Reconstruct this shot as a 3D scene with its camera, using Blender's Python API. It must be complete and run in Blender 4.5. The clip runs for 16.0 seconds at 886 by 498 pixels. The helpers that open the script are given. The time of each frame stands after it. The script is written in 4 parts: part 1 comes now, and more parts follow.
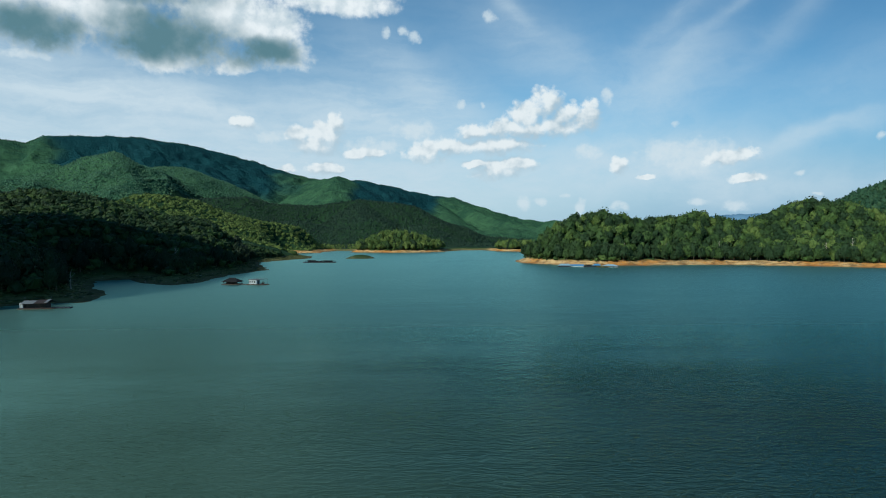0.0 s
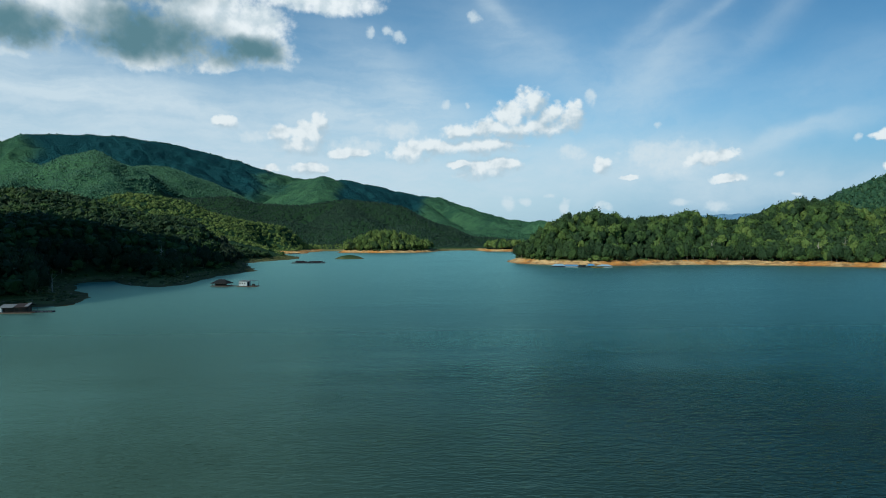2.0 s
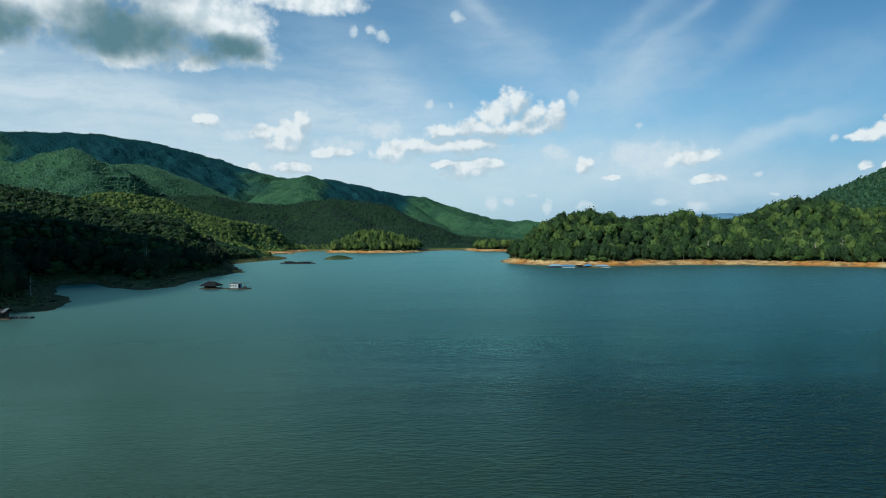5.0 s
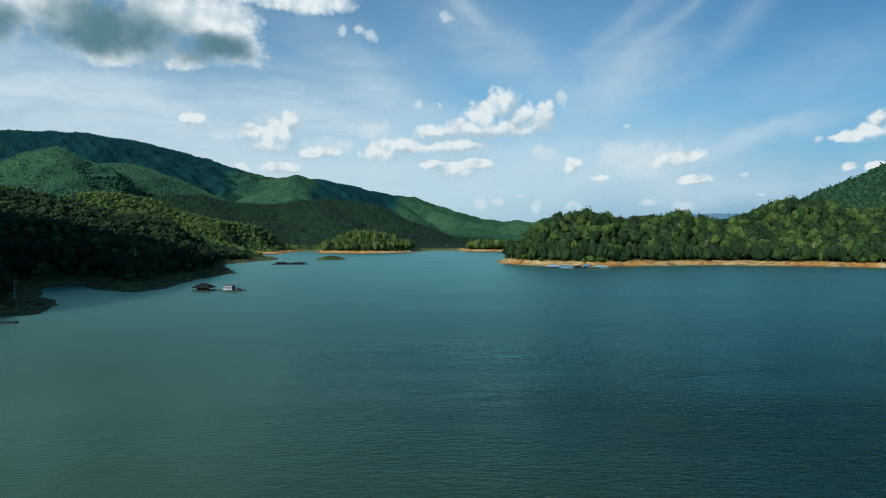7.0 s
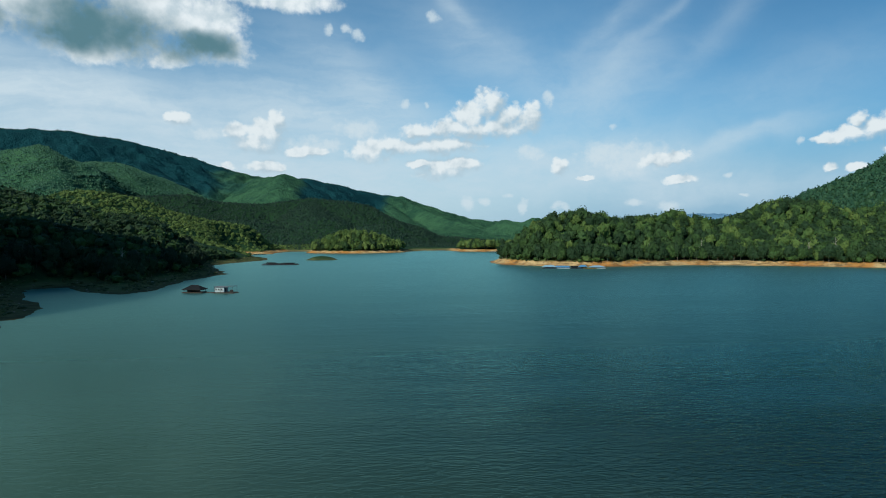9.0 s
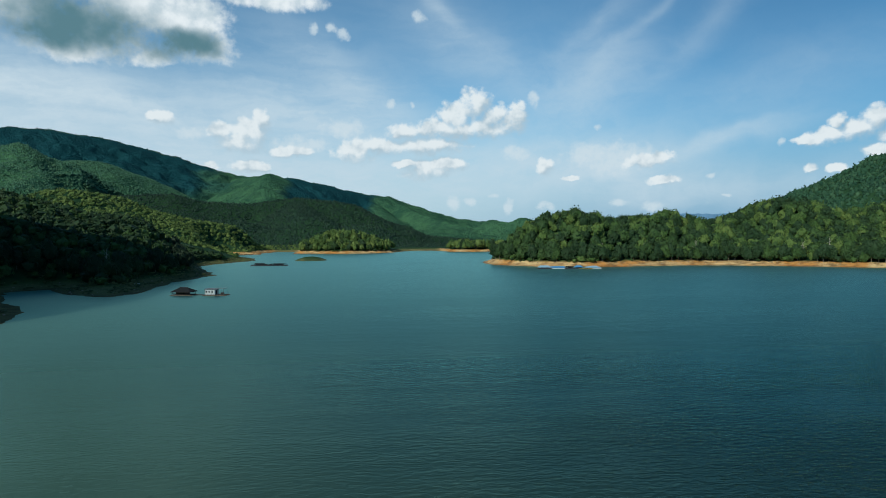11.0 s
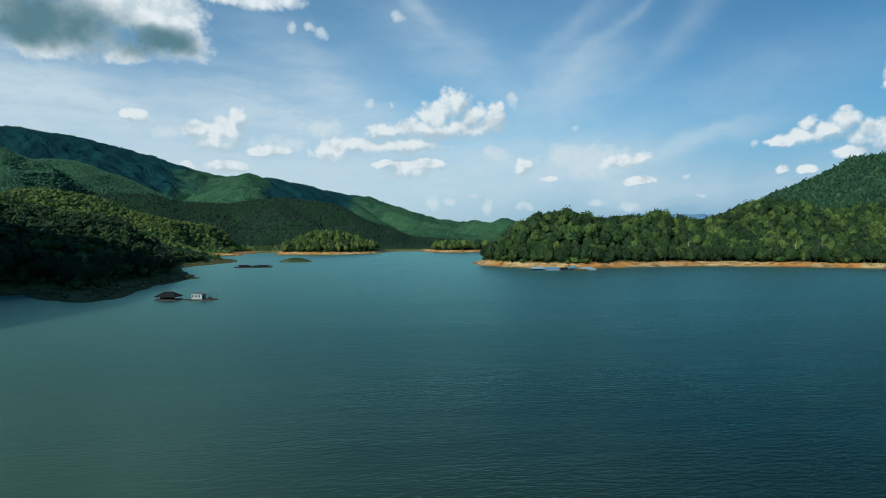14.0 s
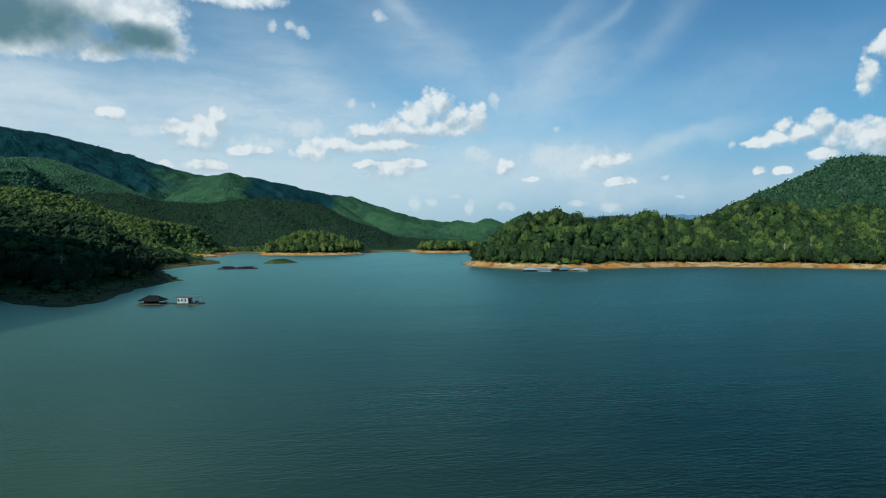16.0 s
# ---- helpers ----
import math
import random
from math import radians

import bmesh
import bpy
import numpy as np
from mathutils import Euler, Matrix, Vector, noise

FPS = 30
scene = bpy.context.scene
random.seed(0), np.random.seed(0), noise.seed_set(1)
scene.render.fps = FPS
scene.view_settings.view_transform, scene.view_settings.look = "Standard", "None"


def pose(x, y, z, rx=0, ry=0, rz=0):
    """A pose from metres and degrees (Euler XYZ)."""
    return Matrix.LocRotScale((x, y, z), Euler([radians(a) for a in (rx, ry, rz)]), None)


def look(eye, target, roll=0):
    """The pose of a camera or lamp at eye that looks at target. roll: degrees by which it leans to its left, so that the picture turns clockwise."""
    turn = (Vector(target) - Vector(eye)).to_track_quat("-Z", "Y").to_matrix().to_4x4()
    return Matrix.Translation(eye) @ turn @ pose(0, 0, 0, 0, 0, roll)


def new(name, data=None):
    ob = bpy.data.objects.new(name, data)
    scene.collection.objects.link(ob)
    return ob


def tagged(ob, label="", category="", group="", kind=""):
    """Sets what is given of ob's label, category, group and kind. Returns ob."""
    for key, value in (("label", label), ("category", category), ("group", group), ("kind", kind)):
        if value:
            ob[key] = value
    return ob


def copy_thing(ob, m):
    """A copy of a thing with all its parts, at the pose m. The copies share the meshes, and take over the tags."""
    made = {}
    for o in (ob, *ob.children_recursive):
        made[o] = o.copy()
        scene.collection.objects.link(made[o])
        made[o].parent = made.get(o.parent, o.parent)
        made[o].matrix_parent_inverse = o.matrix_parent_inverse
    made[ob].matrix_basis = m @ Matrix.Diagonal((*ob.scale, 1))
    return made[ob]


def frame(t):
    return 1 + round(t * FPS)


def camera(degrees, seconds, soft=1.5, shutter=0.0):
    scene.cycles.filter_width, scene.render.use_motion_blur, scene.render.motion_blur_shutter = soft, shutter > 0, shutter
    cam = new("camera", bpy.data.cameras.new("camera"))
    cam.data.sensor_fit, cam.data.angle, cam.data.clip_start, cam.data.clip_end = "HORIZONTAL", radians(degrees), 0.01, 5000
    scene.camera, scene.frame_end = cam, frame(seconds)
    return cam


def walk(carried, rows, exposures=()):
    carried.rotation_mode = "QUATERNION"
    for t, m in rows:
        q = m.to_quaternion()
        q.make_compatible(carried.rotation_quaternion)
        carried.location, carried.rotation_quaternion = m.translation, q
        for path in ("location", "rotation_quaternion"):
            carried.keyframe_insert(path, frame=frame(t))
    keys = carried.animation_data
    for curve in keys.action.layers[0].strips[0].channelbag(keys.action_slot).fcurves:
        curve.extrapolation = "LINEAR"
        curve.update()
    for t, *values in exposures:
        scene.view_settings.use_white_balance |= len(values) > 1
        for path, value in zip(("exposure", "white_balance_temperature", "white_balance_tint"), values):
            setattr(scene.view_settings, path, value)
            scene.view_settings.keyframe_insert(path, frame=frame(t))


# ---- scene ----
cam = camera(73.50, 16.0, soft=1.0)
# seconds, x, y, z, turn, tilt, lean
PATH = [
    (0.0, -0.00, -0.00, 20.00, -0.000, -1.347, 0.438),
    (0.5, -1.15, 1.43, 19.99, -0.359, -1.350, 0.443),
    (1.0, -2.30, 2.86, 19.97, -0.733, -1.351, 0.454),
    (1.5, -3.44, 4.29, 19.97, -1.098, -1.344, 0.471),
    (2.0, -4.55, 5.72, 19.97, -1.460, -1.347, 0.475),
    (2.5, -5.64, 7.17, 19.98, -1.822, -1.354, 0.480),
    (3.0, -6.70, 8.62, 20.00, -2.091, -1.365, 0.512),
    (3.5, -7.74, 10.09, 20.02, -2.302, -1.367, 0.543),
    (4.0, -8.76, 11.58, 20.04, -2.546, -1.373, 0.539),
    (6.5, -13.78, 19.26, 20.14, -3.824, -1.399, 0.507),
    (7.0, -14.79, 20.78, 20.17, -4.113, -1.395, 0.509),
    (7.5, -15.81, 22.30, 20.20, -4.400, -1.412, 0.489),
    (8.0, -16.83, 23.82, 20.23, -4.701, -1.412, 0.502),
    (8.5, -17.84, 25.34, 20.26, -5.023, -1.416, 0.522),
    (9.0, -18.83, 26.87, 20.29, -5.359, -1.424, 0.510),
    (11.5, -23.71, 34.68, 20.39, -7.077, -1.427, 0.560),
    (12.0, -24.71, 36.27, 20.43, -7.431, -1.419, 0.569),
    (12.5, -25.70, 37.86, 20.48, -7.775, -1.429, 0.535),
    (13.0, -26.70, 39.46, 20.55, -8.133, -1.430, 0.534),
    (13.5, -27.68, 41.05, 20.62, -8.435, -1.438, 0.528),
    (14.0, -28.65, 42.64, 20.69, -8.730, -1.435, 0.566),
    (14.5, -29.58, 44.23, 20.77, -9.098, -1.437, 0.569),
    (15.0, -30.49, 45.80, 20.86, -9.548, -1.444, 0.564),
    (15.5, -31.38, 47.38, 20.94, -10.009, -1.433, 0.546),
    (16.0, -32.27, 48.95, 21.03, -10.458, -1.429, 0.565),
]
walk(cam, [(t, pose(x, y, z, 90 + tilt, lean, turn)) for t, x, y, z, turn, tilt, lean in PATH], [(0.0, 0.0, 6100, 6.0), (16.0, -0.06, 6100, 6.0)])

# ---- light: afternoon sun over added, unseen western hills, blue sky with cumulus and high veil ----
SUN_AZ, SUN_EL = -136.0, 35.0


def tree_of(holder):
    holder.use_nodes = True
    holder.node_tree.nodes.clear()
    return holder.node_tree


class Graph:
    """Short hand for building node trees."""

    def __init__(self, holder):
        self.t = tree_of(holder)

    def node(self, kind, **props):
        n = self.t.nodes.new(kind)
        for k, v in props.items():
            setattr(n, k, v)
        return n

    def put(self, socket, value):
        if isinstance(value, bpy.types.NodeSocket):
            self.t.links.new(value, socket)
        else:
            socket.default_value = value

    def math(self, op, a, b=0.0, c=0.0, clamp=False):
        n = self.node("ShaderNodeMath", operation=op, use_clamp=clamp)
        for s, v in zip(n.inputs, (a, b, c)):
            self.put(s, v)
        return n.outputs[0]

    def vec(self, op, a, b=(0, 0, 0), out=0):
        n = self.node("ShaderNodeVectorMath", operation=op)
        self.put(n.inputs[0], a)
        self.put(n.inputs[1], b)
        return n.outputs[out]

    def scale(self, a, k):
        n = self.node("ShaderNodeVectorMath", operation="SCALE")
        self.put(n.inputs[0], a)
        self.put(n.inputs["Scale"], k)
        return n.outputs[0]

    def noise(self, v, scale, detail=4.0, rough=0.5, out=0):
        n = self.node("ShaderNodeTexNoise")
        self.put(n.inputs["Vector"], v)
        self.put(n.inputs["Scale"], scale)
        self.put(n.inputs["Detail"], detail)
        self.put(n.inputs["Roughness"], rough)
        return n.outputs[out]

    def smooth(self, x, lo, hi, a=0.0, b=1.0):
        n = self.node("ShaderNodeMapRange", interpolation_type="SMOOTHSTEP")
        for s, v in zip(n.inputs, (x, lo, hi, a, b)):
            self.put(s, v)
        return n.outputs[0]

    def mix(self, fac, a, b, blend="MIX"):
        n = self.node("ShaderNodeMix", data_type="RGBA", blend_type=blend)
        self.put(n.inputs[0], fac)
        for s, v in ((n.inputs[6], a), (n.inputs[7], b)):
            self.put(s, (*v, 1.0) if isinstance(v, tuple) and len(v) == 3 else v)
        return n.outputs[2]

    def mapped(self, v, turn=(0, 0, 0), size=(1, 1, 1)):
        n = self.node("ShaderNodeMapping")
        self.put(n.inputs["Vector"], v)
        n.inputs["Rotation"].default_value = [radians(a) for a in turn]
        n.inputs["Scale"].default_value = size
        return n.outputs[0]


# clouds by bearing and height over the horizon in degrees, half width, half height
CUMULUS = [
    (10.0, 12.0, 1.6, 1.5), (8.0, 11.0, 1.7, 1.3), (11.7, 10.9, 1.3, 1.3), (14.0, 10.9, 0.9, 1.3), (12.8, 10.3, 1.3, 1.0), (6.1, 10.0, 2.6, 0.9), (3.2, 9.7, 1.7, 0.7), (8.5, 9.8, 3.2, 0.8),
    (-1.4, 7.9, 2.0, 1.1), (0.9, 8.3, 2.4, 0.9), (5.5, 8.5, 3.8, 0.9), (5.3, 6.3, 2.4, 1.1), (11.2, 10.0, 2.4, 1.0), (7.3, 6.6, 1.9, 0.7), (3.0, 6.8, 1.1, 0.45),
    (-18.5, 10.3, 1.1, 0.7), (-19.3, 10.5, 0.5, 0.36), (-11.0, 9.4, 1.7, 1.1), (-10.1, 10.4, 0.8, 1.0), (-13.7, 9.3, 1.1, 0.8), (-11.9, 8.5, 2.2, 0.9), (-7.5, 7.8, 2.2, 0.5),
    (-14.6, 6.2, 0.8, 0.42), (-11.3, 6.4, 1.5, 0.64), (-9.9, 6.3, 0.7, 0.5),
    (16.6, 6.2, 0.85, 0.78), (25.9, 6.3, 2.1, 0.5), (26.9, 6.7, 1.0, 0.55), (25.5, 6.7, 0.9, 0.45), (27.2, 4.6, 1.4, 0.4), (18.7, 5.2, 0.8, 0.26),
    (42.8, 8.6, 1.0, 1.04), (41.6, 7.9, 1.4, 0.8), (44.2, 7.5, 1.3, 1.0), (38.6, 7.3, 1.2, 0.5), (40.4, 8.7, 0.6, 0.6), (39.9, 7.7, 1.3, 0.6), (43.3, 6.2, 1.3, 0.5),
    (38.6, 5.2, 0.5, 0.4), (40.2, 5.1, 0.7, 0.4), (46.4, 7.0, 2.4, 1.4), (46.0, 11.7, 0.8, 1.4), (47.6, 13.8, 1.4, 1.1),
]
# the large grey-based bank overhead and its shaded bases
BANK = [(-9.7, 21.2, 5.8, 1.2), (-16.4, 18.7, 3.8, 2.6), (-20.3, 19.5, 4.4, 2.2), (-24.5, 16.9, 6.0, 2.5), (-34.3, 16.6, 4.4, 2.3), (-29.6, 18.6, 5.2, 2.2), (-15.4, 16.4, 3.1, 1.7),
        (-24.9, 15.1, 2.6, 0.9), (-18.9, 15.1, 1.8, 0.8), (-28.7, 22.5, 18.0, 3.4)]
GREY = [(-34.6, 16.2, 3.4, 1.5), (-24.4, 17.2, 4.9, 2.0), (-27.0, 16.2, 3.0, 1.0), (-16.6, 16.3, 2.9, 1.2), (-31.5, 20.9, 9.0, 1.4)]
FAINT = [(4.6, 19.9, 0.7, 0.6), (-5.3, 18.7, 0.45, 0.6), (-3.7, 18.7, 0.7, 0.5), (-2.6, 18.2, 0.7, 0.6), (15.5, 12.5, 0.5, 0.9), (9.4, 3.2, 0.64, 0.48), (7.8, 2.9, 0.86, 0.76), (13.0, 2.7, 0.47, 0.8), (26.4, 2.3, 1.14, 0.54), (23.2, 2.8, 1.01, 0.4), (30.9, 4.9, 0.4, 0.23), (32.2, 3.2, 0.47, 0.18),
         (11.6, 3.7, 0.52, 0.27), (21.4, 9.6, 0.38, 0.3), (-6.6, 8.4, 3.2, 0.76), (-2.6, 10.0, 2.2, 0.87), (-16.0, 9.2, 1.5, 0.63), (1.8, 12.2, 0.44, 0.5), (3.9, 12.2, 0.3, 0.33),
         (12.3, 12.4, 0.42, 0.27), (13.7, 7.6, 1.55, 0.74), (36.4, 7.4, 0.35, 0.44), (22.6, 6.9, 4.2, 1.5), (20.0, 7.5, 1.3, 1.1), (16.6, 2.6, 1.0, 0.4), (-35.0, 14.2, 2.0, 0.4)]
# high veils: bearing, height, half length, half breadth, slant, strength
CIRRUS = [
    (18.6, 11.5, 6.5, 3.4, 50, 0.36), (22.6, 14.6, 4.0, 3.0, 30, 0.32), (23.0, 6.4, 5.6, 2.2, 4, 0.72), (20.6, 7.3, 2.6, 1.2, 20, 0.45), (31.2, 7.7, 8.0, 0.8, 9, 0.45),
    (-32.1, 11.6, 17.5, 2.8, -10, 0.85), (-34.4, 8.3, 12.0, 2.9, -6, 0.85), (-23.2, 11.3, 14.0, 2.4, -14, 0.70), (-7.7, 10.8, 12.4, 3.6, -9, 0.72), (-2.3, 14.2, 8.0, 2.8, -30, 0.45),
    (10.0, 16.6, 7.5, 2.6, -30, 0.36), (6.4, 20.7, 3.8, 0.8, -42, 0.32), (30.1, 16.7, 6.5, 1.3, 40, 0.20), (25.7, 18.5, 3.4, 0.5, 35, 0.22), (-12.0, 4.7, 36.0, 3.2, 0, 0.72),
    (13.7, 6.5, 9.5, 2.6, 0, 0.52), (27.5, 4.0, 8.0, 1.7, 2, 0.48), (20.6, 18.3, 4.6, 1.0, 30, 0.25), (-18.5, 6.6, 15.5, 2.0, -3, 0.55), (33.8, 8.8, 4.1, 0.5, 12, 0.25),
    (40.0, 4.0, 9.0, 1.6, 0, 0.40), (4.0, 13.0, 30.0, 12.0, -4, 0.16), (36.0, 12.0, 12.0, 3.0, 15, 0.20),
]

world = bpy.data.worlds.new("sky")
scene.world = world
g = Graph(world)
way = g.node("ShaderNodeTexCoord").outputs["Generated"]
split = g.node("ShaderNodeSeparateXYZ")
g.put(split.inputs[0], way)
az = g.math("MULTIPLY", g.math("ARCTAN2", split.outputs[0], split.outputs[1]), 57.2958)
el = g.math("MULTIPLY", g.math("ARCSINE", split.outputs[2]), 57.2958)
join = g.node("ShaderNodeCombineXYZ")
g.put(join.inputs[0], az)
g.put(join.inputs[1], el)
flat = join.outputs[0]


def warped(v, scale, by, detail=3.0):
    return g.vec("ADD", v, g.scale(g.vec("SUBTRACT", g.noise(v, scale, detail, 0.55, out=1), (0.5, 0.5, 0.5)), by))


def nearest(blobs, where, soft=0.25, grow=1.0):
    best = None
    for a, e, w, hgt in blobs:
        u = g.vec("MULTIPLY", g.vec("SUBTRACT", where, (a, e, 0)), (1 / w / grow, 1 / hgt / grow, 0))
        q = g.vec("DOT_PRODUCT", u, u, out=1)
        best = q if best is None else g.math("SMOOTH_MIN", best, q, soft)
    return best


def puffs(v, scale, detail=2.0):
    """Round heads, large and small: high at the middle of each, low in the creases."""
    n = g.node("ShaderNodeTexVoronoi", voronoi_dimensions="2D", feature="SMOOTH_F1")
    g.put(n.inputs["Vector"], v)
    n.inputs["Scale"].default_value, n.inputs["Detail"].default_value = scale, detail
    n.inputs["Roughness"].default_value, n.inputs["Lacunarity"].default_value = 0.55, 2.2
    n.inputs["Smoothness"].default_value = 0.35
    return g.math("SUBTRACT", 0.80, n.outputs["Distance"])


def billow(v, scale, detail=3.0):
    return g.noise(v, scale, detail, 0.5)


bent = warped(flat, 0.5, 1.1, 4.0)
heads = puffs(warped(flat, 1.1, 0.5), 0.95, 1.0)
mist = g.math("SUBTRACT", g.noise(flat, 1.1, 6.0, 0.58), 0.5)
lump = nearest(CUMULUS, bent, 0.35, 1.10)
lump_up = nearest(CUMULUS, g.vec("ADD", bent, (-0.30, 0.60, 0.0)), 0.35, 1.10)
top_side = g.smooth(g.math("SUBTRACT", lump_up, lump), -0.7, 0.7)
dense = g.math("ADD", g.math("MULTIPLY", g.math("SUBTRACT", 1.0, lump), 1.15), g.math("ADD", g.math("MULTIPLY_ADD", heads, 0.60, -0.05), g.math("MULTIPLY", mist, 2.4)))
# crisp heads above, frayed bases below
cover = g.smooth(dense, -0.40, g.math("MULTIPLY_ADD", top_side, -1.25, 2.0))
relief = g.math("SUBTRACT", billow(flat, 0.55, 3.5), billow(g.vec("ADD", flat, (-0.45, 0.65, 0.0)), 0.55, 3.5))
relief = g.math("ADD", g.math("MULTIPLY", relief, 2.2), g.math("MULTIPLY", g.math("SUBTRACT", top_side, 0.40), 0.9))
puff = g.mix(g.smooth(relief, -0.30, 0.62), (0.46, 0.56, 0.62), (0.81, 0.84, 0.84))
# high thin veils drawn out along their slant
veil = None
wavy = warped(warped(flat, 0.10, 3.0, 2.0), 0.6, 0.8, 4.0)
for a, e, half, breadth, slant, strength in CIRRUS:
    c, d = math.cos(radians(slant)), math.sin(radians(slant))
    u = g.vec("SUBTRACT", wavy, (a, e, 0))
    along, across = g.vec("DOT_PRODUCT", u, (c / half, d / half, 0), out=1), g.vec("DOT_PRODUCT", u, (-d / breadth, c / breadth, 0), out=1)
    q = g.math("ADD", g.math("MULTIPLY", along, along), g.math("MULTIPLY", across, across))
    one = g.math("MULTIPLY", g.math("EXPONENT", g.math("MULTIPLY", q, -1.1)), -strength)
    left = g.math("ADD", one, 1.0)
    veil = left if veil is None else g.math("MULTIPLY", veil, left)
streak = g.noise(g.mapped(wavy, (0, 0, -40), (0.16, 0.40, 1)), 1.0, 6.0, 0.62)
band = g.noise(g.mapped(wavy, (0, 0, 9), (0.09, 0.60, 1)), 1.0, 6.0, 0.6)
grain = g.mix(g.smooth(az, 8.0, 14.0), band, streak)
veil = g.math("MULTIPLY", g.math("SUBTRACT", 1.0, veil), g.smooth(grain, 0.22, 0.70, 0.66, 1.15), clamp=True)
sky = g.node("ShaderNodeTexSky", sky_type="NISHITA", sun_disc=False, sun_elevation=radians(SUN_EL), sun_rotation=radians(SUN_AZ), air_density=1.0, dust_density=0.1, ozone_density=1.0)
blue = g.mix(1.0, g.scale(sky.outputs[0], 0.086), g.mix(g.smooth(az, 8.0, 40.0), (0.64, 1.11, 1.23), (0.41, 0.80, 0.96)), "MULTIPLY")
haze = g.mix(g.smooth(az, 0.0, 30.0), (0.42, 0.56, 0.66), (0.22, 0.38, 0.56))
blue = g.mix(g.smooth(el, 14.0, 0.0, 0.0, 0.92), blue, haze)
heaven = g.mix(veil, blue, (0.60, 0.70, 0.76))
wisp = g.smooth(g.math("ADD", g.math("SUBTRACT", 1.0, nearest(FAINT, bent)), g.math("ADD", g.math("MULTIPLY", mist, 3.0), g.math("MULTIPLY", heads, 0.4))), -0.3, 1.3, 0.0, 0.72)
heaven = g.mix(wisp, heaven, (0.68, 0.75, 0.78))
heaven = g.mix(cover, heaven, puff)
# the bank overhead: white shoulders, teal-grey bases, bright frayed hem
broad = warped(flat, 0.20, 2.6, 5.0)
thick = g.math("ADD", g.math("SUBTRACT", 1.0, nearest(BANK, broad, 0.5)), g.math("ADD", g.math("MULTIPLY", heads, 0.25), g.math("MULTIPLY", mist, 1.6)))
gloom = g.math("ADD", g.math("SUBTRACT", 1.0, nearest(GREY, broad, 0.6, 1.12)), g.math("ADD", g.math("MULTIPLY", g.math("SUBTRACT", billow(flat, 0.45, 5.0), 0.5), 1.6), 0.1))
fold = g.math("SUBTRACT", billow(flat, 0.5, 4.0), billow(g.vec("ADD", flat, (-0.5, 0.7, 0.0)), 0.5, 4.0))
body = g.mix(g.smooth(fold, -0.22, 0.16), (0.58, 0.66, 0.70), (0.86, 0.88, 0.88))
body = g.mix(g.smooth(gloom, -1.0, 0.45, 0.0, 0.85), body, (0.30, 0.40, 0.44))
body = g.mix(g.smooth(gloom, -0.1, 1.1), body, (0.115, 0.225, 0.262))
heaven = g.mix(g.smooth(thick, -0.30, 0.85), heaven, body)
glow = g.node("ShaderNodeBackground")
g.put(glow.inputs[0], heaven)
glow.inputs[1].default_value = 1.0
g.put(g.node("ShaderNodeOutputWorld").inputs[0], glow.outputs[0])

sun = new("sun", bpy.data.lights.new("sun", "SUN"))
sun.data.energy, sun.data.angle, sun.data.color = 4.5, radians(0.53), (1.0, 0.95, 0.84)
sun_way = Vector((math.sin(radians(SUN_AZ)) * math.cos(radians(SUN_EL)), math.cos(radians(SUN_AZ)) * math.cos(radians(SUN_EL)), math.sin(radians(SUN_EL))))
sun.matrix_world = look(sun_way * 500, (0, 0, 0))

# ---- materials ----


def surface(name, build):
    m = bpy.data.materials.new(name)
    q = Graph(m)
    bsdf = q.node("ShaderNodeBsdfPrincipled")
    build(q, bsdf)
    q.put(q.node("ShaderNodeOutputMaterial").inputs[0], bsdf.outputs[0])
    return m


def bumped(q, bsdf, height, strength, distance):
    b = q.node("ShaderNodeBump")
    b.inputs["Strength"].default_value, b.inputs["Distance"].default_value = strength, distance
    q.put(b.inputs["Height"], height)
    q.put(bsdf.inputs["Normal"], b.outputs[0])


def place(q):
    return q.node("ShaderNodeNewGeometry").outputs["Position"]


def plain(name, colour, rough=0.7, spread=0.25, size=1.2, metal=0.0):
    """A weathered surface of one colour: stains and fine grain."""

    def build(q, bsdf):
        p = place(q)
        dark = tuple(c * (1 - spread) for c in colour)
        pale = tuple(min(1.0, c * (1 + spread)) for c in colour)
        c = q.mix(q.noise(p, size, 5.0, 0.6), dark, pale)
        c = q.mix(q.math("MULTIPLY", q.noise(p, size * 9, 3.0, 0.6), 0.35), c, tuple(k * 0.6 for k in colour))
        q.put(bsdf.inputs["Base Color"], c)
        bsdf.inputs["Roughness"].default_value, bsdf.inputs["Metallic"].default_value = rough, metal
        bsdf.inputs["Specular IOR Level"].default_value = 0.2
        bumped(q, bsdf, q.noise(p, size * 6, 4.0, 0.6), 0.3, 0.05)

    return surface(name, build)


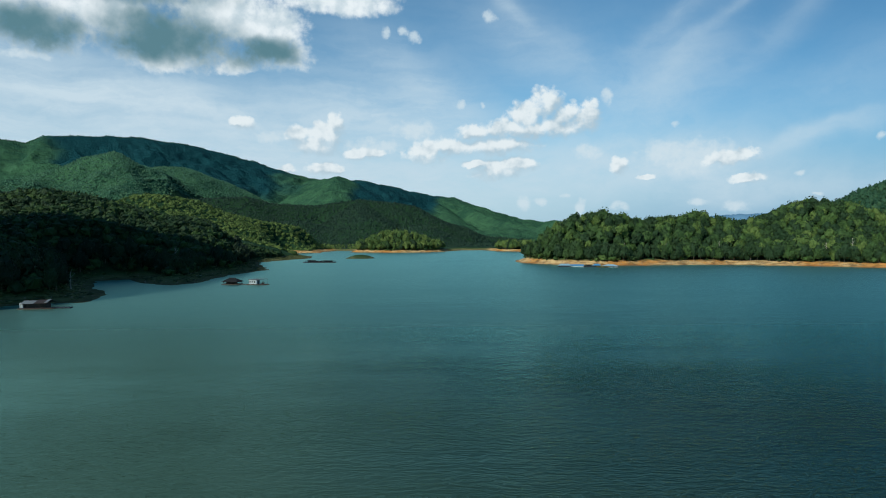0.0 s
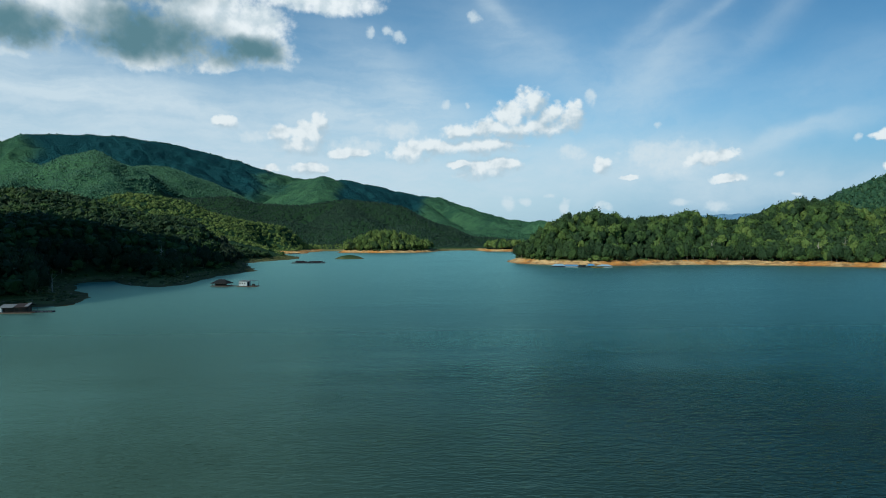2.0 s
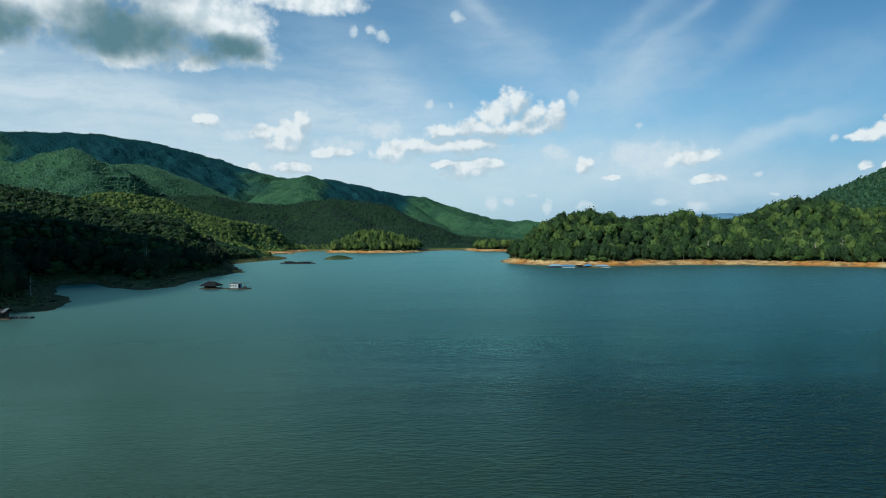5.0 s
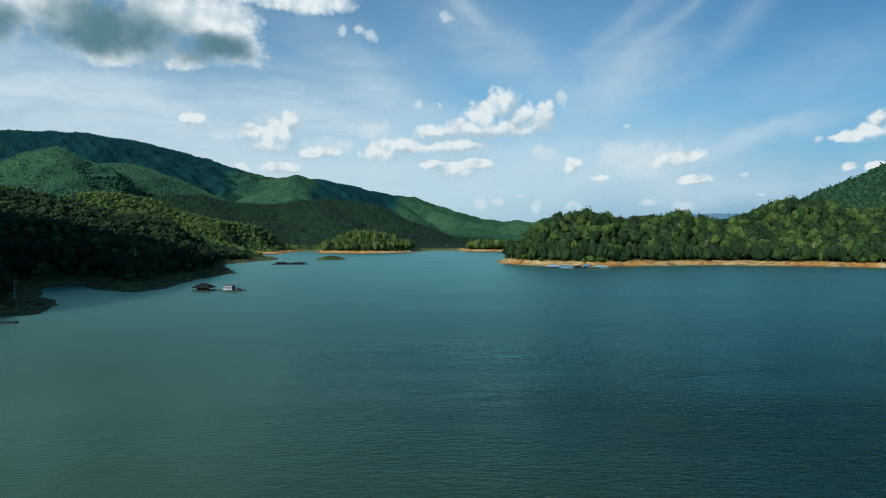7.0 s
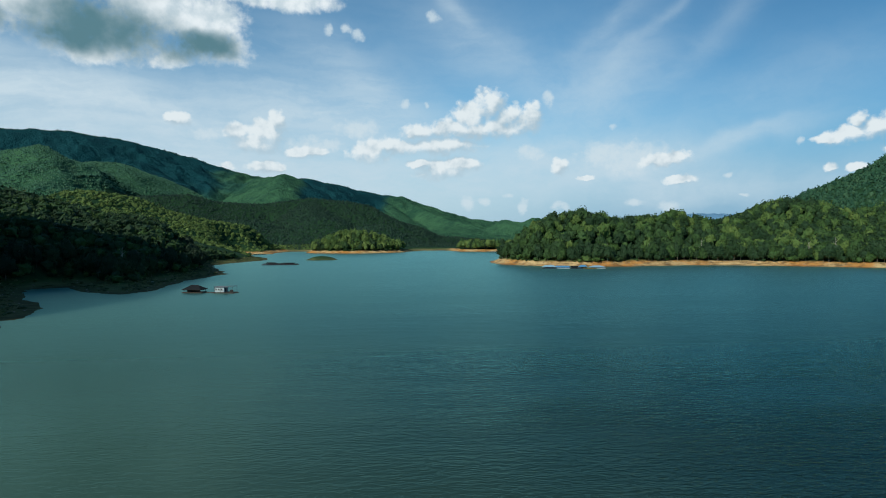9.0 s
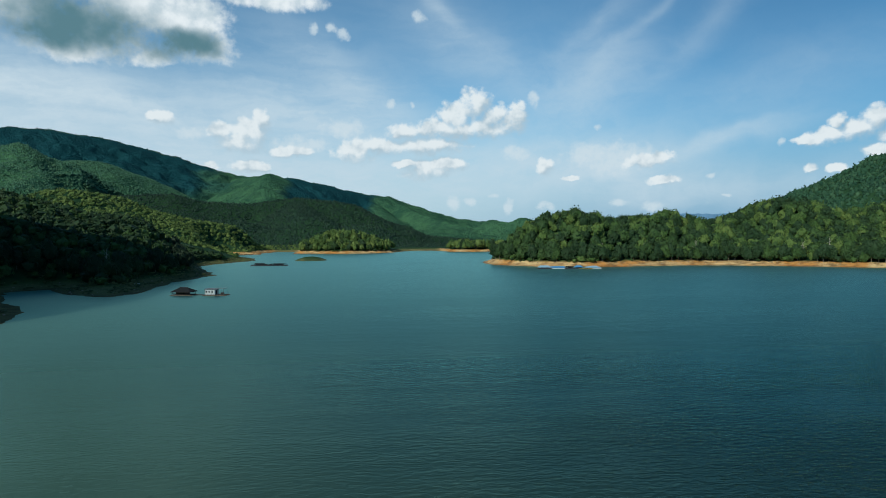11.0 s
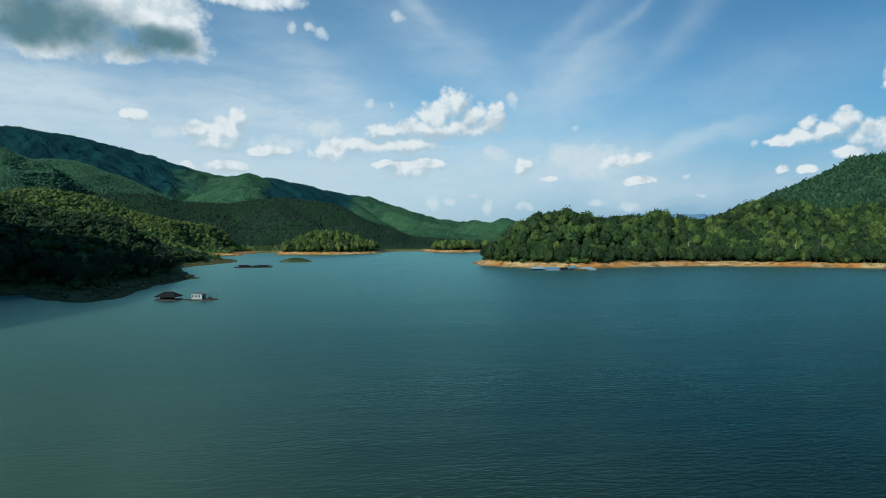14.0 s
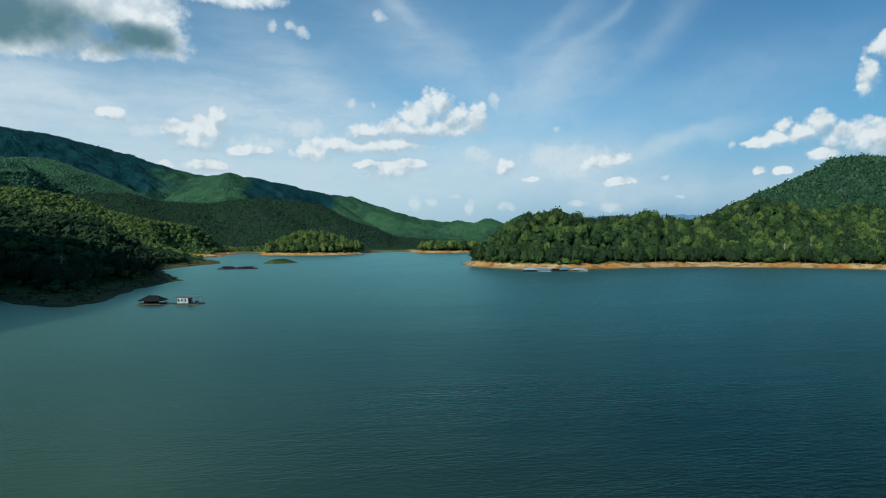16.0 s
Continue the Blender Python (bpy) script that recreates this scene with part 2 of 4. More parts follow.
def leaf_build(source, dark, mid, pale, mixed=0.34):
    def build(q, bsdf):
        tone = q.node("ShaderNodeObjectInfo").outputs["Random"] if source == "object" else q.node("ShaderNodeAttribute", attribute_name="tone").outputs["Fac"]
        # Single trees run darker: shade at the wood's foot put into their tone.
        if source == "object":
            tone = q.math("MULTIPLY_ADD", tone, 0.75, -0.32)
        p = place(q)
        ramp = q.node("ShaderNodeValToRGB")
        ramp.color_ramp.elements[0].color, ramp.color_ramp.elements[1].color = (*dark, 1), (*pale, 1)
        e = ramp.color_ramp.elements.new(0.55)
        e.color = (*mid, 1)
        island = q.node("ShaderNodeNewGeometry").outputs["Random Per Island"]
        t = q.math("ADD", tone, q.math("MULTIPLY", q.math("SUBTRACT", island, 0.5), mixed))
        t = q.math("ADD", t, q.math("MULTIPLY", q.math("SUBTRACT", q.noise(p, 0.022, 4.0, 0.6), 0.5), 0.85))
        q.put(ramp.inputs[0], t)
        q.put(bsdf.inputs["Base Color"], ramp.outputs[0])
        bsdf.inputs["Roughness"].default_value = 0.75
        bsdf.inputs["Specular IOR Level"].default_value = 0.25

    return build


LEAF_DARK, LEAF_MID, LEAF_PALE = (0.012, 0.032, 0.009), (0.040, 0.080, 0.016), (0.092, 0.134, 0.029)
m_leaf = surface("leaves", leaf_build("object", LEAF_DARK, LEAF_MID, LEAF_PALE))
# Darker copy of the leaves: the bank's shade put into the colour.
m_shaded_leaf = surface("shaded_leaves", leaf_build("object", (0.007, 0.020, 0.007), (0.018, 0.040, 0.011), (0.045, 0.070, 0.018)))
m_forest = surface("forest_leaves", leaf_build("mesh", LEAF_DARK, LEAF_MID, LEAF_PALE))
# Haze of distance is mixed into these bluer, paler leaves.
m_hazed_forest = surface("hazed_mountain_leaves", leaf_build("mesh", (0.026, 0.082, 0.052), (0.046, 0.120, 0.062), (0.080, 0.150, 0.068), 0.2))
# Bluer than the headland's leaves: haze put into the colour.
m_hazed_hill = surface("hazed_hill_leaves", leaf_build("mesh", (0.008, 0.036, 0.018), (0.019, 0.060, 0.028), (0.038, 0.086, 0.038), 0.3))
# Cloud shade over the round hill is put into this darker leaf colour.
m_cloud_shaded = surface("cloud_shaded_leaves", leaf_build("mesh", (0.005, 0.020, 0.012), (0.010, 0.032, 0.016), (0.022, 0.050, 0.023), 0.3))
m_bark = plain("bark", (0.16, 0.13, 0.10), 0.9, 0.4, 2.0)
m_dead = plain("dead_wood", (0.36, 0.33, 0.28), 0.9, 0.3, 2.0)
m_timber = plain("weathered_timber", (0.045, 0.039, 0.034), 0.85, 0.45, 1.5)
m_thatch = plain("dark_thatch", (0.009, 0.011, 0.012), 0.95, 0.45, 2.5)
m_white = plain("white_paint", (0.40, 0.45, 0.45), 0.6, 0.12, 0.8)
# Both tins are darkened so their colour carries the bank's shade.
m_tin = plain("grey_tin", (0.13, 0.15, 0.16), 0.6, 0.3, 0.9, 0.2)
m_shaded_tin = plain("shaded_tin", (0.026, 0.021, 0.020), 0.7, 0.4, 0.9)
m_blue = plain("blue_tarpaulin", (0.07, 0.22, 0.40), 0.5, 0.25, 0.7)
m_pale_blue = plain("faded_tarpaulin", (0.22, 0.36, 0.44), 0.55, 0.25, 0.7)
m_ochre = plain("yellow_board", (0.42, 0.32, 0.10), 0.6, 0.25, 0.8)
m_bamboo = plain("bamboo", (0.09, 0.075, 0.055), 0.8, 0.35, 2.0)
m_drum = plain("dark_drum", (0.03, 0.04, 0.05), 0.5, 0.4, 1.0)
# Near-black panels stand in for the shade inside windows and doorways.
m_opening = plain("opening_shade", (0.012, 0.013, 0.014), 0.8, 0.2, 1.0)
m_grass = surface("bank_grass", leaf_build("mesh", (0.040, 0.056, 0.018), (0.085, 0.10, 0.032), (0.17, 0.17, 0.065)))
m_rock = plain("pale_rock", (0.23, 0.19, 0.15), 0.85, 0.3, 0.8)


def ground_build(q, bsdf):
    p = place(q)
    xyz = q.node("ShaderNodeSeparateXYZ")
    q.put(xyz.inputs[0], p)
    z = q.math("ADD", xyz.outputs[2], q.math("MULTIPLY", q.math("SUBTRACT", q.noise(p, 0.16, 4.0, 0.6), 0.5), 2.2))
    laterite = q.node("ShaderNodeAttribute", attribute_name="laterite").outputs["Fac"]
    wood = q.node("ShaderNodeAttribute", attribute_name="wooded").outputs["Fac"]
    # bare drawdown bank: orange earth streaked with pale sand, in level terraces
    lines = q.noise(q.mapped(p, (0, 0, 0), (0.05, 0.05, 3.0)), 1.0, 4.0, 0.6)
    patch = q.noise(p, 0.05, 5.0, 0.65)
    earth = q.mix(q.smooth(patch, 0.44, 0.6), (0.58, 0.41, 0.19), (0.52, 0.24, 0.06))
    earth = q.mix(q.smooth(lines, 0.38, 0.68, 0.0, 0.6), earth, (0.26, 0.13, 0.05))
    earth = q.mix(q.smooth(q.noise(p, 0.22, 5.0, 0.7), 0.42, 0.66, 0.0, 0.85), earth, (0.13, 0.075, 0.03))
    mud = q.mix(q.noise(p, 0.25, 5.0, 0.6), (0.07, 0.08, 0.032), (0.19, 0.18, 0.075))
    mud = q.mix(q.smooth(lines, 0.4, 0.7, 0.0, 0.5), mud, (0.05, 0.04, 0.025))
    bare = q.mix(laterite, mud, earth)
    wet = q.smooth(z, -0.4, 0.7, 0.35, 1.0)
    bare = q.mix(wet, (0.045, 0.035, 0.022), bare)
    tuft = q.mix(q.noise(p, 0.6, 5.0, 0.65), (0.018, 0.045, 0.012), (0.075, 0.115, 0.030))
    grass = q.mix(laterite, q.smooth(z, 1.0, 3.0, 0.1, 0.9), q.smooth(z, 2.4, 3.6))
    c = q.mix(grass, bare, tuft)
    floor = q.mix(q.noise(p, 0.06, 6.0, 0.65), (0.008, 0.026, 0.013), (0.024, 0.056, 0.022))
    # Haze is painted in: bluer ground farther off, pale blue at the horizon.
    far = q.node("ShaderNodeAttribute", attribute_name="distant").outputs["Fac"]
    # Cloud shade on the mountain's flanks, laid in as darker colour.
    high = q.node("ShaderNodeAttribute", attribute_name="cloud_shade").outputs["Fac"]
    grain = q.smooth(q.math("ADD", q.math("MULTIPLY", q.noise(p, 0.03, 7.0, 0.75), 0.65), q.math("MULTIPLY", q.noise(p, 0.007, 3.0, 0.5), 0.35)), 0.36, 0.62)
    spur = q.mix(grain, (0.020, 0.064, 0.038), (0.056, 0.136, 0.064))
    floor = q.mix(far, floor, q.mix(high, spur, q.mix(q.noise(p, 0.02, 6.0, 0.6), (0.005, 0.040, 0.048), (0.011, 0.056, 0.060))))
    floor = q.mix(q.node("ShaderNodeAttribute", attribute_name="far_haze").outputs["Fac"], floor, (0.15, 0.29, 0.42))
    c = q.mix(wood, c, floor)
    q.put(bsdf.inputs["Base Color"], c)
    bsdf.inputs["Roughness"].default_value = 0.92
    bsdf.inputs["Specular IOR Level"].default_value = 0.05
    canopy = q.math("MULTIPLY", q.math("MULTIPLY", q.noise(p, 0.12, 4.0, 0.7), far), 18.0)
    bumped(q, bsdf, q.math("ADD", canopy, q.math("ADD", q.noise(p, 0.35, 6.0, 0.65), q.math("MULTIPLY", q.noise(p, 2.0, 4.0, 0.6), 0.3))), 0.7, 1.2)


m_ground = surface("earth_and_grass", ground_build)


def lake_water():
    """Dark green water under small wind ripples: body colour below a tinted reflection."""
    m = bpy.data.materials.new("lake_water")
    q = Graph(m)
    p = place(q)
    xyz = q.node("ShaderNodeSeparateXYZ")
    q.put(xyz.inputs[0], p)
    swell = q.noise(q.mapped(p, (0, 0, 18), (0.10, 0.35, 0.2)), 1.0, 3.0, 0.55)
    chop = q.noise(q.mapped(p, (0, 0, 22), (0.75, 1.7, 0.5)), 1.0, 3.0, 0.6)
    fine = q.noise(q.mapped(p, (0, 0, -6), (1.1, 3.6, 2.0)), 1.0, 2.0, 0.5)
    gust = q.smooth(q.noise(q.mapped(p, (0, 0, 10), (0.010, 0.022, 0.02)), 1.0, 4.0, 0.6), 0.30, 0.70, 0.25, 1.0)
    open_side = q.smooth(xyz.outputs[0], -60.0, 10.0, 0.35, 1.0)
    h = q.math("ADD", q.math("MULTIPLY", swell, 0.35), q.math("ADD", q.math("MULTIPLY", chop, 0.42), q.math("MULTIPLY", fine, 0.10)))
    b = q.node("ShaderNodeBump")
    b.inputs["Strength"].default_value, b.inputs["Distance"].default_value = 1.0, 0.65
    # Ripples flatten farther from the camera, to fit its view.
    far_flatten = q.smooth(xyz.outputs[1], 45.0, 150.0, 1.0, 0.36)
    q.put(b.inputs["Height"], q.math("MULTIPLY", q.math("MULTIPLY", h, gust), q.math("MULTIPLY", open_side, far_flatten)))
    # Paler green on the camera's left: sky reflection painted in, aligned with its travel.
    right_of_track = q.vec("DOT_PRODUCT", p, (0.84, 0.55, 0.0), out=1)
    sky_tint = q.smooth(q.math("ADD", right_of_track, q.math("MULTIPLY", q.noise(p, 0.008, 4.0, 0.5), 60.0)), 105.0, -15.0)
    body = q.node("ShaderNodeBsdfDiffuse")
    q.put(body.inputs["Color"], q.mix(sky_tint, (0.0015, 0.009, 0.012), (0.044, 0.082, 0.053)))
    shine = q.node("ShaderNodeBsdfGlossy")
    shine.inputs["Color"].default_value = (0.42, 0.78, 0.69, 1.0)
    # Blurrier farther off, in place of ripples too small for the view.
    q.put(shine.inputs["Roughness"], q.smooth(xyz.outputs[1], 40.0, 170.0, 0.05, 0.34))
    fresnel = q.node("ShaderNodeFresnel")
    fresnel.inputs["IOR"].default_value = 1.27
    for n in (body, shine, fresnel):
        q.put(n.inputs["Normal"], b.outputs[0])
    both = q.node("ShaderNodeMixShader")
    for s, v in zip(both.inputs, (fresnel.outputs[0], body.outputs[0], shine.outputs[0])):
        q.put(s, v)
    q.put(q.node("ShaderNodeOutputMaterial").inputs[0], both.outputs[0])
    return m


m_water = lake_water()

# ---- plan of the land ----
MAINLAND = [(-900, -400), (-225, 10), (-152, 150), (-126, 178), (-113, 185), (-118, 207), (-142, 236), (-160, 272), (-148, 284), (-128, 254), (-112, 246),
            (-107, 264), (-111, 300), (-105, 354), (-120, 392), (-142, 455), (-119, 536), (-132, 585), (-162, 640), (-177, 690), (-146, 694), (-152, 735), (-140, 790),
            (-117, 780), (-113, 714), (-80, 694), (-48, 680), (-18, 690), (0, 712), (8, 735), (25, 765), (50, 765), (60, 728), (66, 705), (95, 694), (130, 700),
            (180, 790), (300, 900), (800, 1000), (1500, 1300), (4950, 1500), (4950, 4950), (-4950, 4950), (-4950, -600)]
HEADLAND = [(54, 432), (58, 412), (72, 393), (100, 373), (125, 371), (160, 374), (190, 366), (214, 350), (250, 320), (300, 262), (420, 130), (900, -60), (1500, 400),
            (1200, 980), (600, 920), (440, 860), (300, 600), (150, 530), (84, 496), (58, 462)]
# rounded hills: x, y, height, half widths
HILLS = [
    (76, 430, 15, 26, 30),
    (111, 425, 25, 42, 42), (150, 430, 17, 30, 36), (186, 440, 22, 44, 36), (232, 445, 14, 32, 40), (272, 428, 33, 46, 46), (335, 415, 25, 56, 60), (430, 380, 20, 110, 90),
    (-262, 372, 43, 110, 85), (-200, 300, 22, 60, 70), (-160, 390, 20, 45, 50), (-262, 560, 30, 80, 80), (-350, 500, 42, 110, 90),
    # Two unseen hills, added off to the left to shade the near bank.
    (-344, 112, 228, 131, 92), (-270, 50, 130, 70, 70),
    (-240, 930, 40, 90, 70), (-110, 930, 38, 60, 70), (-30, 920, 30, 50, 60),
    (-62, 728, 14, 50, 30), (262, 1890, 30, 180, 150), (525, 1760, 68, 60, 120), (425, 1790, 62, 70, 120), (340, 1810, 56, 60, 100), (160, 1690, 36, 120, 100),
]
# crests of the mountains: points of x, y, height, then the fall away from the crest
CRESTS = [
    ([(-2100, 1500, 330), (-1371, 1847, 322), (-1318, 1885, 318), (-1283, 1969, 353), (-1082, 2142, 374), (-984, 2244, 365), (-885, 2317, 347), (-770, 2368, 317),
      (-670, 2409, 285), (-540, 2450, 250), (-337, 2500, 246), (-209, 2642, 226), (-60, 2699, 194), (43, 2716, 187), (172, 2715, 140), (354, 2727, 86), (540, 2748, 68), (1000, 2900, 60)], 0.42),
    ([(-540, 2420, 240), (-400, 2100, 215), (-322, 1852, 200), (-300, 1650, 140), (-250, 1450, 60)], 0.50),
    ([(-322, 1852, 198), (-250, 1760, 150), (-215, 1650, 90)], 0.62),
    ([(-400, 2080, 205), (-450, 1880, 150), (-430, 1700, 80)], 0.62),
    ([(-900, 2250, 300), (-760, 1900, 190), (-640, 1600, 110)], 0.5),
    ([(-1082, 2142, 350), (-960, 1850, 200), (-900, 1600, 110)], 0.55),
    ([(-1283, 1969, 340), (-1150, 1650, 190), (-1050, 1400, 110)], 0.55),
    ([(-770, 2368, 300), (-600, 2050, 170), (-520, 1800, 90)], 0.55),
    ([(-337, 2500, 235), (-215, 2200, 130), (-150, 1900, 60)], 0.55),
    ([(-60, 2699, 185), (10, 2350, 95), (60, 2050, 40)], 0.5),
    ([(43, 2716, 180), (200, 2350, 80), (300, 2100, 40)], 0.5),
    # pointed foothill and the spur behind it
    ([(-1100, 800, 90), (-782, 975, 106), (-728, 1016, 117), (-683, 1047, 137), (-637, 1076, 163), (-603, 1095, 174), (-564, 1115, 151), (-531, 1132, 132), (-488, 1151, 104), (-430, 1170, 70)], 0.52),
    ([(-603, 1095, 172), (-590, 1020, 128), (-560, 950, 85)], 0.62),
    ([(-683, 1047, 135), (-690, 960, 95)], 0.6),
    ([(-900, 1500, 190), (-642, 1267, 153), (-603, 1286, 168), (-574, 1299, 168), (-523, 1320, 147), (-437, 1351, 104), (-380, 1370, 70)], 0.55),
    # sunlit ridge above the inlet
    ([(-450, 560, 46), (-368, 584, 42), (-336, 614, 49), (-321, 622, 58), (-305, 630, 60), (-277, 654, 55), (-250, 686, 42), (-220, 717, 34), (-189, 752, 28), (-162, 772, 12)], 0.5),
    # round hill behind the inlet, coloured dark for cloud shade
    ([(-560, 1010, 86), (-437, 1064, 84), (-364, 1091, 89), (-319, 1105, 77), (-281, 1115, 75), (-242, 1124, 73), (-202, 1132, 79), (-161, 1139, 85), (-132, 1142, 82), (-94, 1146, 79), (-61, 1148, 73),
      (-27, 1150, 50), (32, 1150, 33), (83, 1147, 13), (154, 1140, 7)], 0.52),
    ([(-161, 1139, 83), (-150, 1040, 60), (-120, 940, 36)], 0.40),
    ([(470, 790, 14), (490, 775, 38), (512, 759, 56), (528, 748, 68), (550, 730, 79), (572, 710, 93), (589, 695, 106), (612, 675, 107), (680, 620, 95), (800, 520, 70)], 0.8),
    ([(600, 4300, 60), (1500, 4386, 110), (2060, 4113, 150), (2500, 3900, 150), (3300, 3300, 95)], 0.25),
]


def lattice(ix, iy, seed):
    n = (ix.astype(np.int64) * 374761393 + iy.astype(np.int64) * 668265263 + seed * 974711) & 0x7FFFFFFF
    n = ((n ^ (n >> 13)) * 1274126177) & 0x7FFFFFFF
    return ((n ^ (n >> 16)) & 0xFFFF) / 65535.0


def value_noise(x, y, seed=0):
    ix, iy = np.floor(x), np.floor(y)
    fx, fy = x - ix, y - iy
    fx, fy = fx * fx * (3 - 2 * fx), fy * fy * (3 - 2 * fy)
    a, b = lattice(ix, iy, seed), lattice(ix + 1, iy, seed)
    c, e = lattice(ix, iy + 1, seed), lattice(ix + 1, iy + 1, seed)
    return (a + (b - a) * fx) * (1 - fy) + (c + (e - c) * fx) * fy


def fbm(x, y, octaves=4, seed=0):
    total, amp, norm = 0, 1.0, 0.0
    for o in range(octaves):
        total = total + amp * value_noise(x * 2 ** o, y * 2 ** o, seed + o)
        norm += amp
        amp *= 0.5
    return total / norm


def inside_distance(x, y, ring):
    """Distance to the shore, positive on land."""
    best, within = np.full(x.shape, 1e9), np.zeros(x.shape, bool)
    for (ax, ay), (bx, by) in zip(ring, ring[1:] + ring[:1]):
        ex, ey = bx - ax, by - ay
        k = np.clip(((x - ax) * ex + (y - ay) * ey) / (ex * ex + ey * ey), 0, 1)
        best = np.minimum(best, np.hypot(x - ax - k * ex, y - ay - k * ey))
        if ay != by:
            cross = (ay > y) != (by > y)
            within ^= cross & (x < ax + (y - ay) / (by - ay) * ex)
    return np.where(within, best, -best)


def ramp(v, lo, hi):
    k = np.clip((v - lo) / (hi - lo), 0, 1)
    return k * k * (3 - 2 * k)


def shore(x, y):
    d = np.maximum(inside_distance(x, y, MAINLAND), inside_distance(x, y, HEADLAND))
    return d + (fbm(x / 14, y / 14, 3, 5) - 0.5) * 7.0


def height(x, y):
    """Ground height and distance from the shore."""
    s = shore(x, y)
    up = np.zeros(x.shape)
    for hx, hy, h, rx, ry in HILLS:
        up = up + (h * np.exp(-(((x - hx) / rx) ** 2 + ((y - hy) / ry) ** 2))) ** 3
    hills = up ** (1 / 3)
    hills = hills * (0.86 + 0.28 * fbm(x / 60, y / 60, 3, 11))
    wander = fbm(x / 420, y / 420, 5, 21)
    gully = np.abs(fbm(x / 190, y / 190, 4, 31) - 0.5) * 2 + 0.45 * np.abs(fbm(x / 75, y / 75, 3, 33) - 0.5) * 2
    rise = np.zeros(x.shape)
    for line, fall in CRESTS:
        great = max(p[2] for p in line) > 180
        blunt, apron = (35.0, 140) if great else (9.0, 60)
        for (ax, ay, az_), (bx, by, bz) in zip(line, line[1:]):
            ex, ey = bx - ax, by - ay
            k = np.clip(((x - ax) * ex + (y - ay) * ey) / (ex * ex + ey * ey), 0, 1)
            away = np.hypot(x - ax - k * ex, y - ay - k * ey)
            away = np.sqrt(away ** 2 + blunt ** 2) - blunt
            top = az_ + (bz - az_) * k
            cut = np.clip(away / apron, 0, 1)
            rise = np.maximum(rise, top - fall * away * (0.75 + 0.5 * wander) - cut * gully * 0.30 * np.minimum(top, 230))
    land = np.maximum(hills, rise) + 0.12 * np.minimum(hills, rise)
    low = ramp(-x, 40, 80) * ramp(y, 665, 640)
    bank = 2.3 * ramp(s, -1.5, 8.5 + 15 * low) + 1.5 * ramp(s, 8, 30)
    z = bank + land * ramp(s, 2, 38)
    z = np.where(s < -1.5, np.maximum(-9.0, 0.22 * (s + 1.5)), z)
    islet = 3.4 * (1 - ((x + 73) / 13.5) ** 2 - ((y - 521) / 7.0) ** 2)
    return np.maximum(z, np.maximum(islet, -9.0)), s


def mesh_from(name, verts, faces, material, tone=None, smooth=False):
    """A mesh from arrays: verts (n, 3), faces (m, 3 or 4)."""
    me = bpy.data.meshes.new(name)
    n, k = faces.shape
    me.vertices.add(len(verts))
    me.vertices.foreach_set("co", verts.astype(np.float32).ravel())
    me.loops.add(n * k)
    me.loops.foreach_set("vertex_index", faces.astype(np.int32).ravel())
    me.polygons.add(n)
    me.polygons.foreach_set("loop_start", np.arange(0, n * k, k, dtype=np.int32))
    me.polygons.foreach_set("use_smooth", np.full(n, smooth))
    for key, values in (tone or {}).items():
        me.attributes.new(key, "FLOAT", "POINT").data.foreach_set("value", values.astype(np.float32))
    me.update()
    me.materials.append(material)
    return me


# ---- ground: one sheet, fine in front, out to the horizon ----
bearing = np.concatenate([np.linspace(-180, -52, 60)[:-1], np.linspace(-52, 58, 600), np.linspace(58, 180, 60)[1:]])
reach = np.concatenate([np.linspace(6, 140, 20)[:-1], np.geomspace(140, 1500, 270)[:-1], np.geomspace(1500, 2900, 170)[:-1], np.geomspace(2900, 4940, 30)])
bb, rr = np.meshgrid(np.radians(bearing), reach, indexing="ij")
gx, gy = rr * np.sin(bb), rr * np.cos(bb)
gz, gs = height(gx, gy)
gz = gz + np.where((rr > 1500) & (gs > 20), (fbm(gx / 22, gy / 22, 3, 41) - 0.5) * 13, 0)
nb, nr = gx.shape
idx = np.arange(nb * nr).reshape(nb, nr)
quads = np.stack([idx[:-1, :-1], idx[:-1, 1:], idx[1:, 1:], idx[1:, :-1]], -1).reshape(-1, 4)[:, ::-1]
red = np.clip(np.maximum(ramp(gx - (-40) - (gy - 420) * 0.0, 0, 40), ramp(gy, 655, 690)), 0, 1)
bay = np.maximum(ramp(gx, -150, -140) * ramp(-gx, 112, 120), ramp(gx, 2, 10) * ramp(-gx, -62, -54)) * (gy > 650)
red = red * (1 - 0.9 * bay)
wooded = np.maximum(ramp(gs, 8, 13) * (gz > 2.5), 0.8 * (np.hypot(gx + 73, gy - 521) < 20) * ramp(gz, 0.2, 0.9))
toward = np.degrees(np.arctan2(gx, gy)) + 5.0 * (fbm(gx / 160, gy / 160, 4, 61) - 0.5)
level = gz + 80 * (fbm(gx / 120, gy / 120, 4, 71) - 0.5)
# Cloud shade painted by bearing from the starting camera and by height.
cloud_shade = np.maximum(ramp(toward, -33.5, -31.5) * ramp(toward, -13.0, -16.0) * ramp(level, 135, 185), ramp(toward, -9.5, -8.0) * ramp(toward, 0.5, -1.0) * ramp(level, 95, 135))
cloud_shade = np.where(gy > 1600, cloud_shade, 0.0)
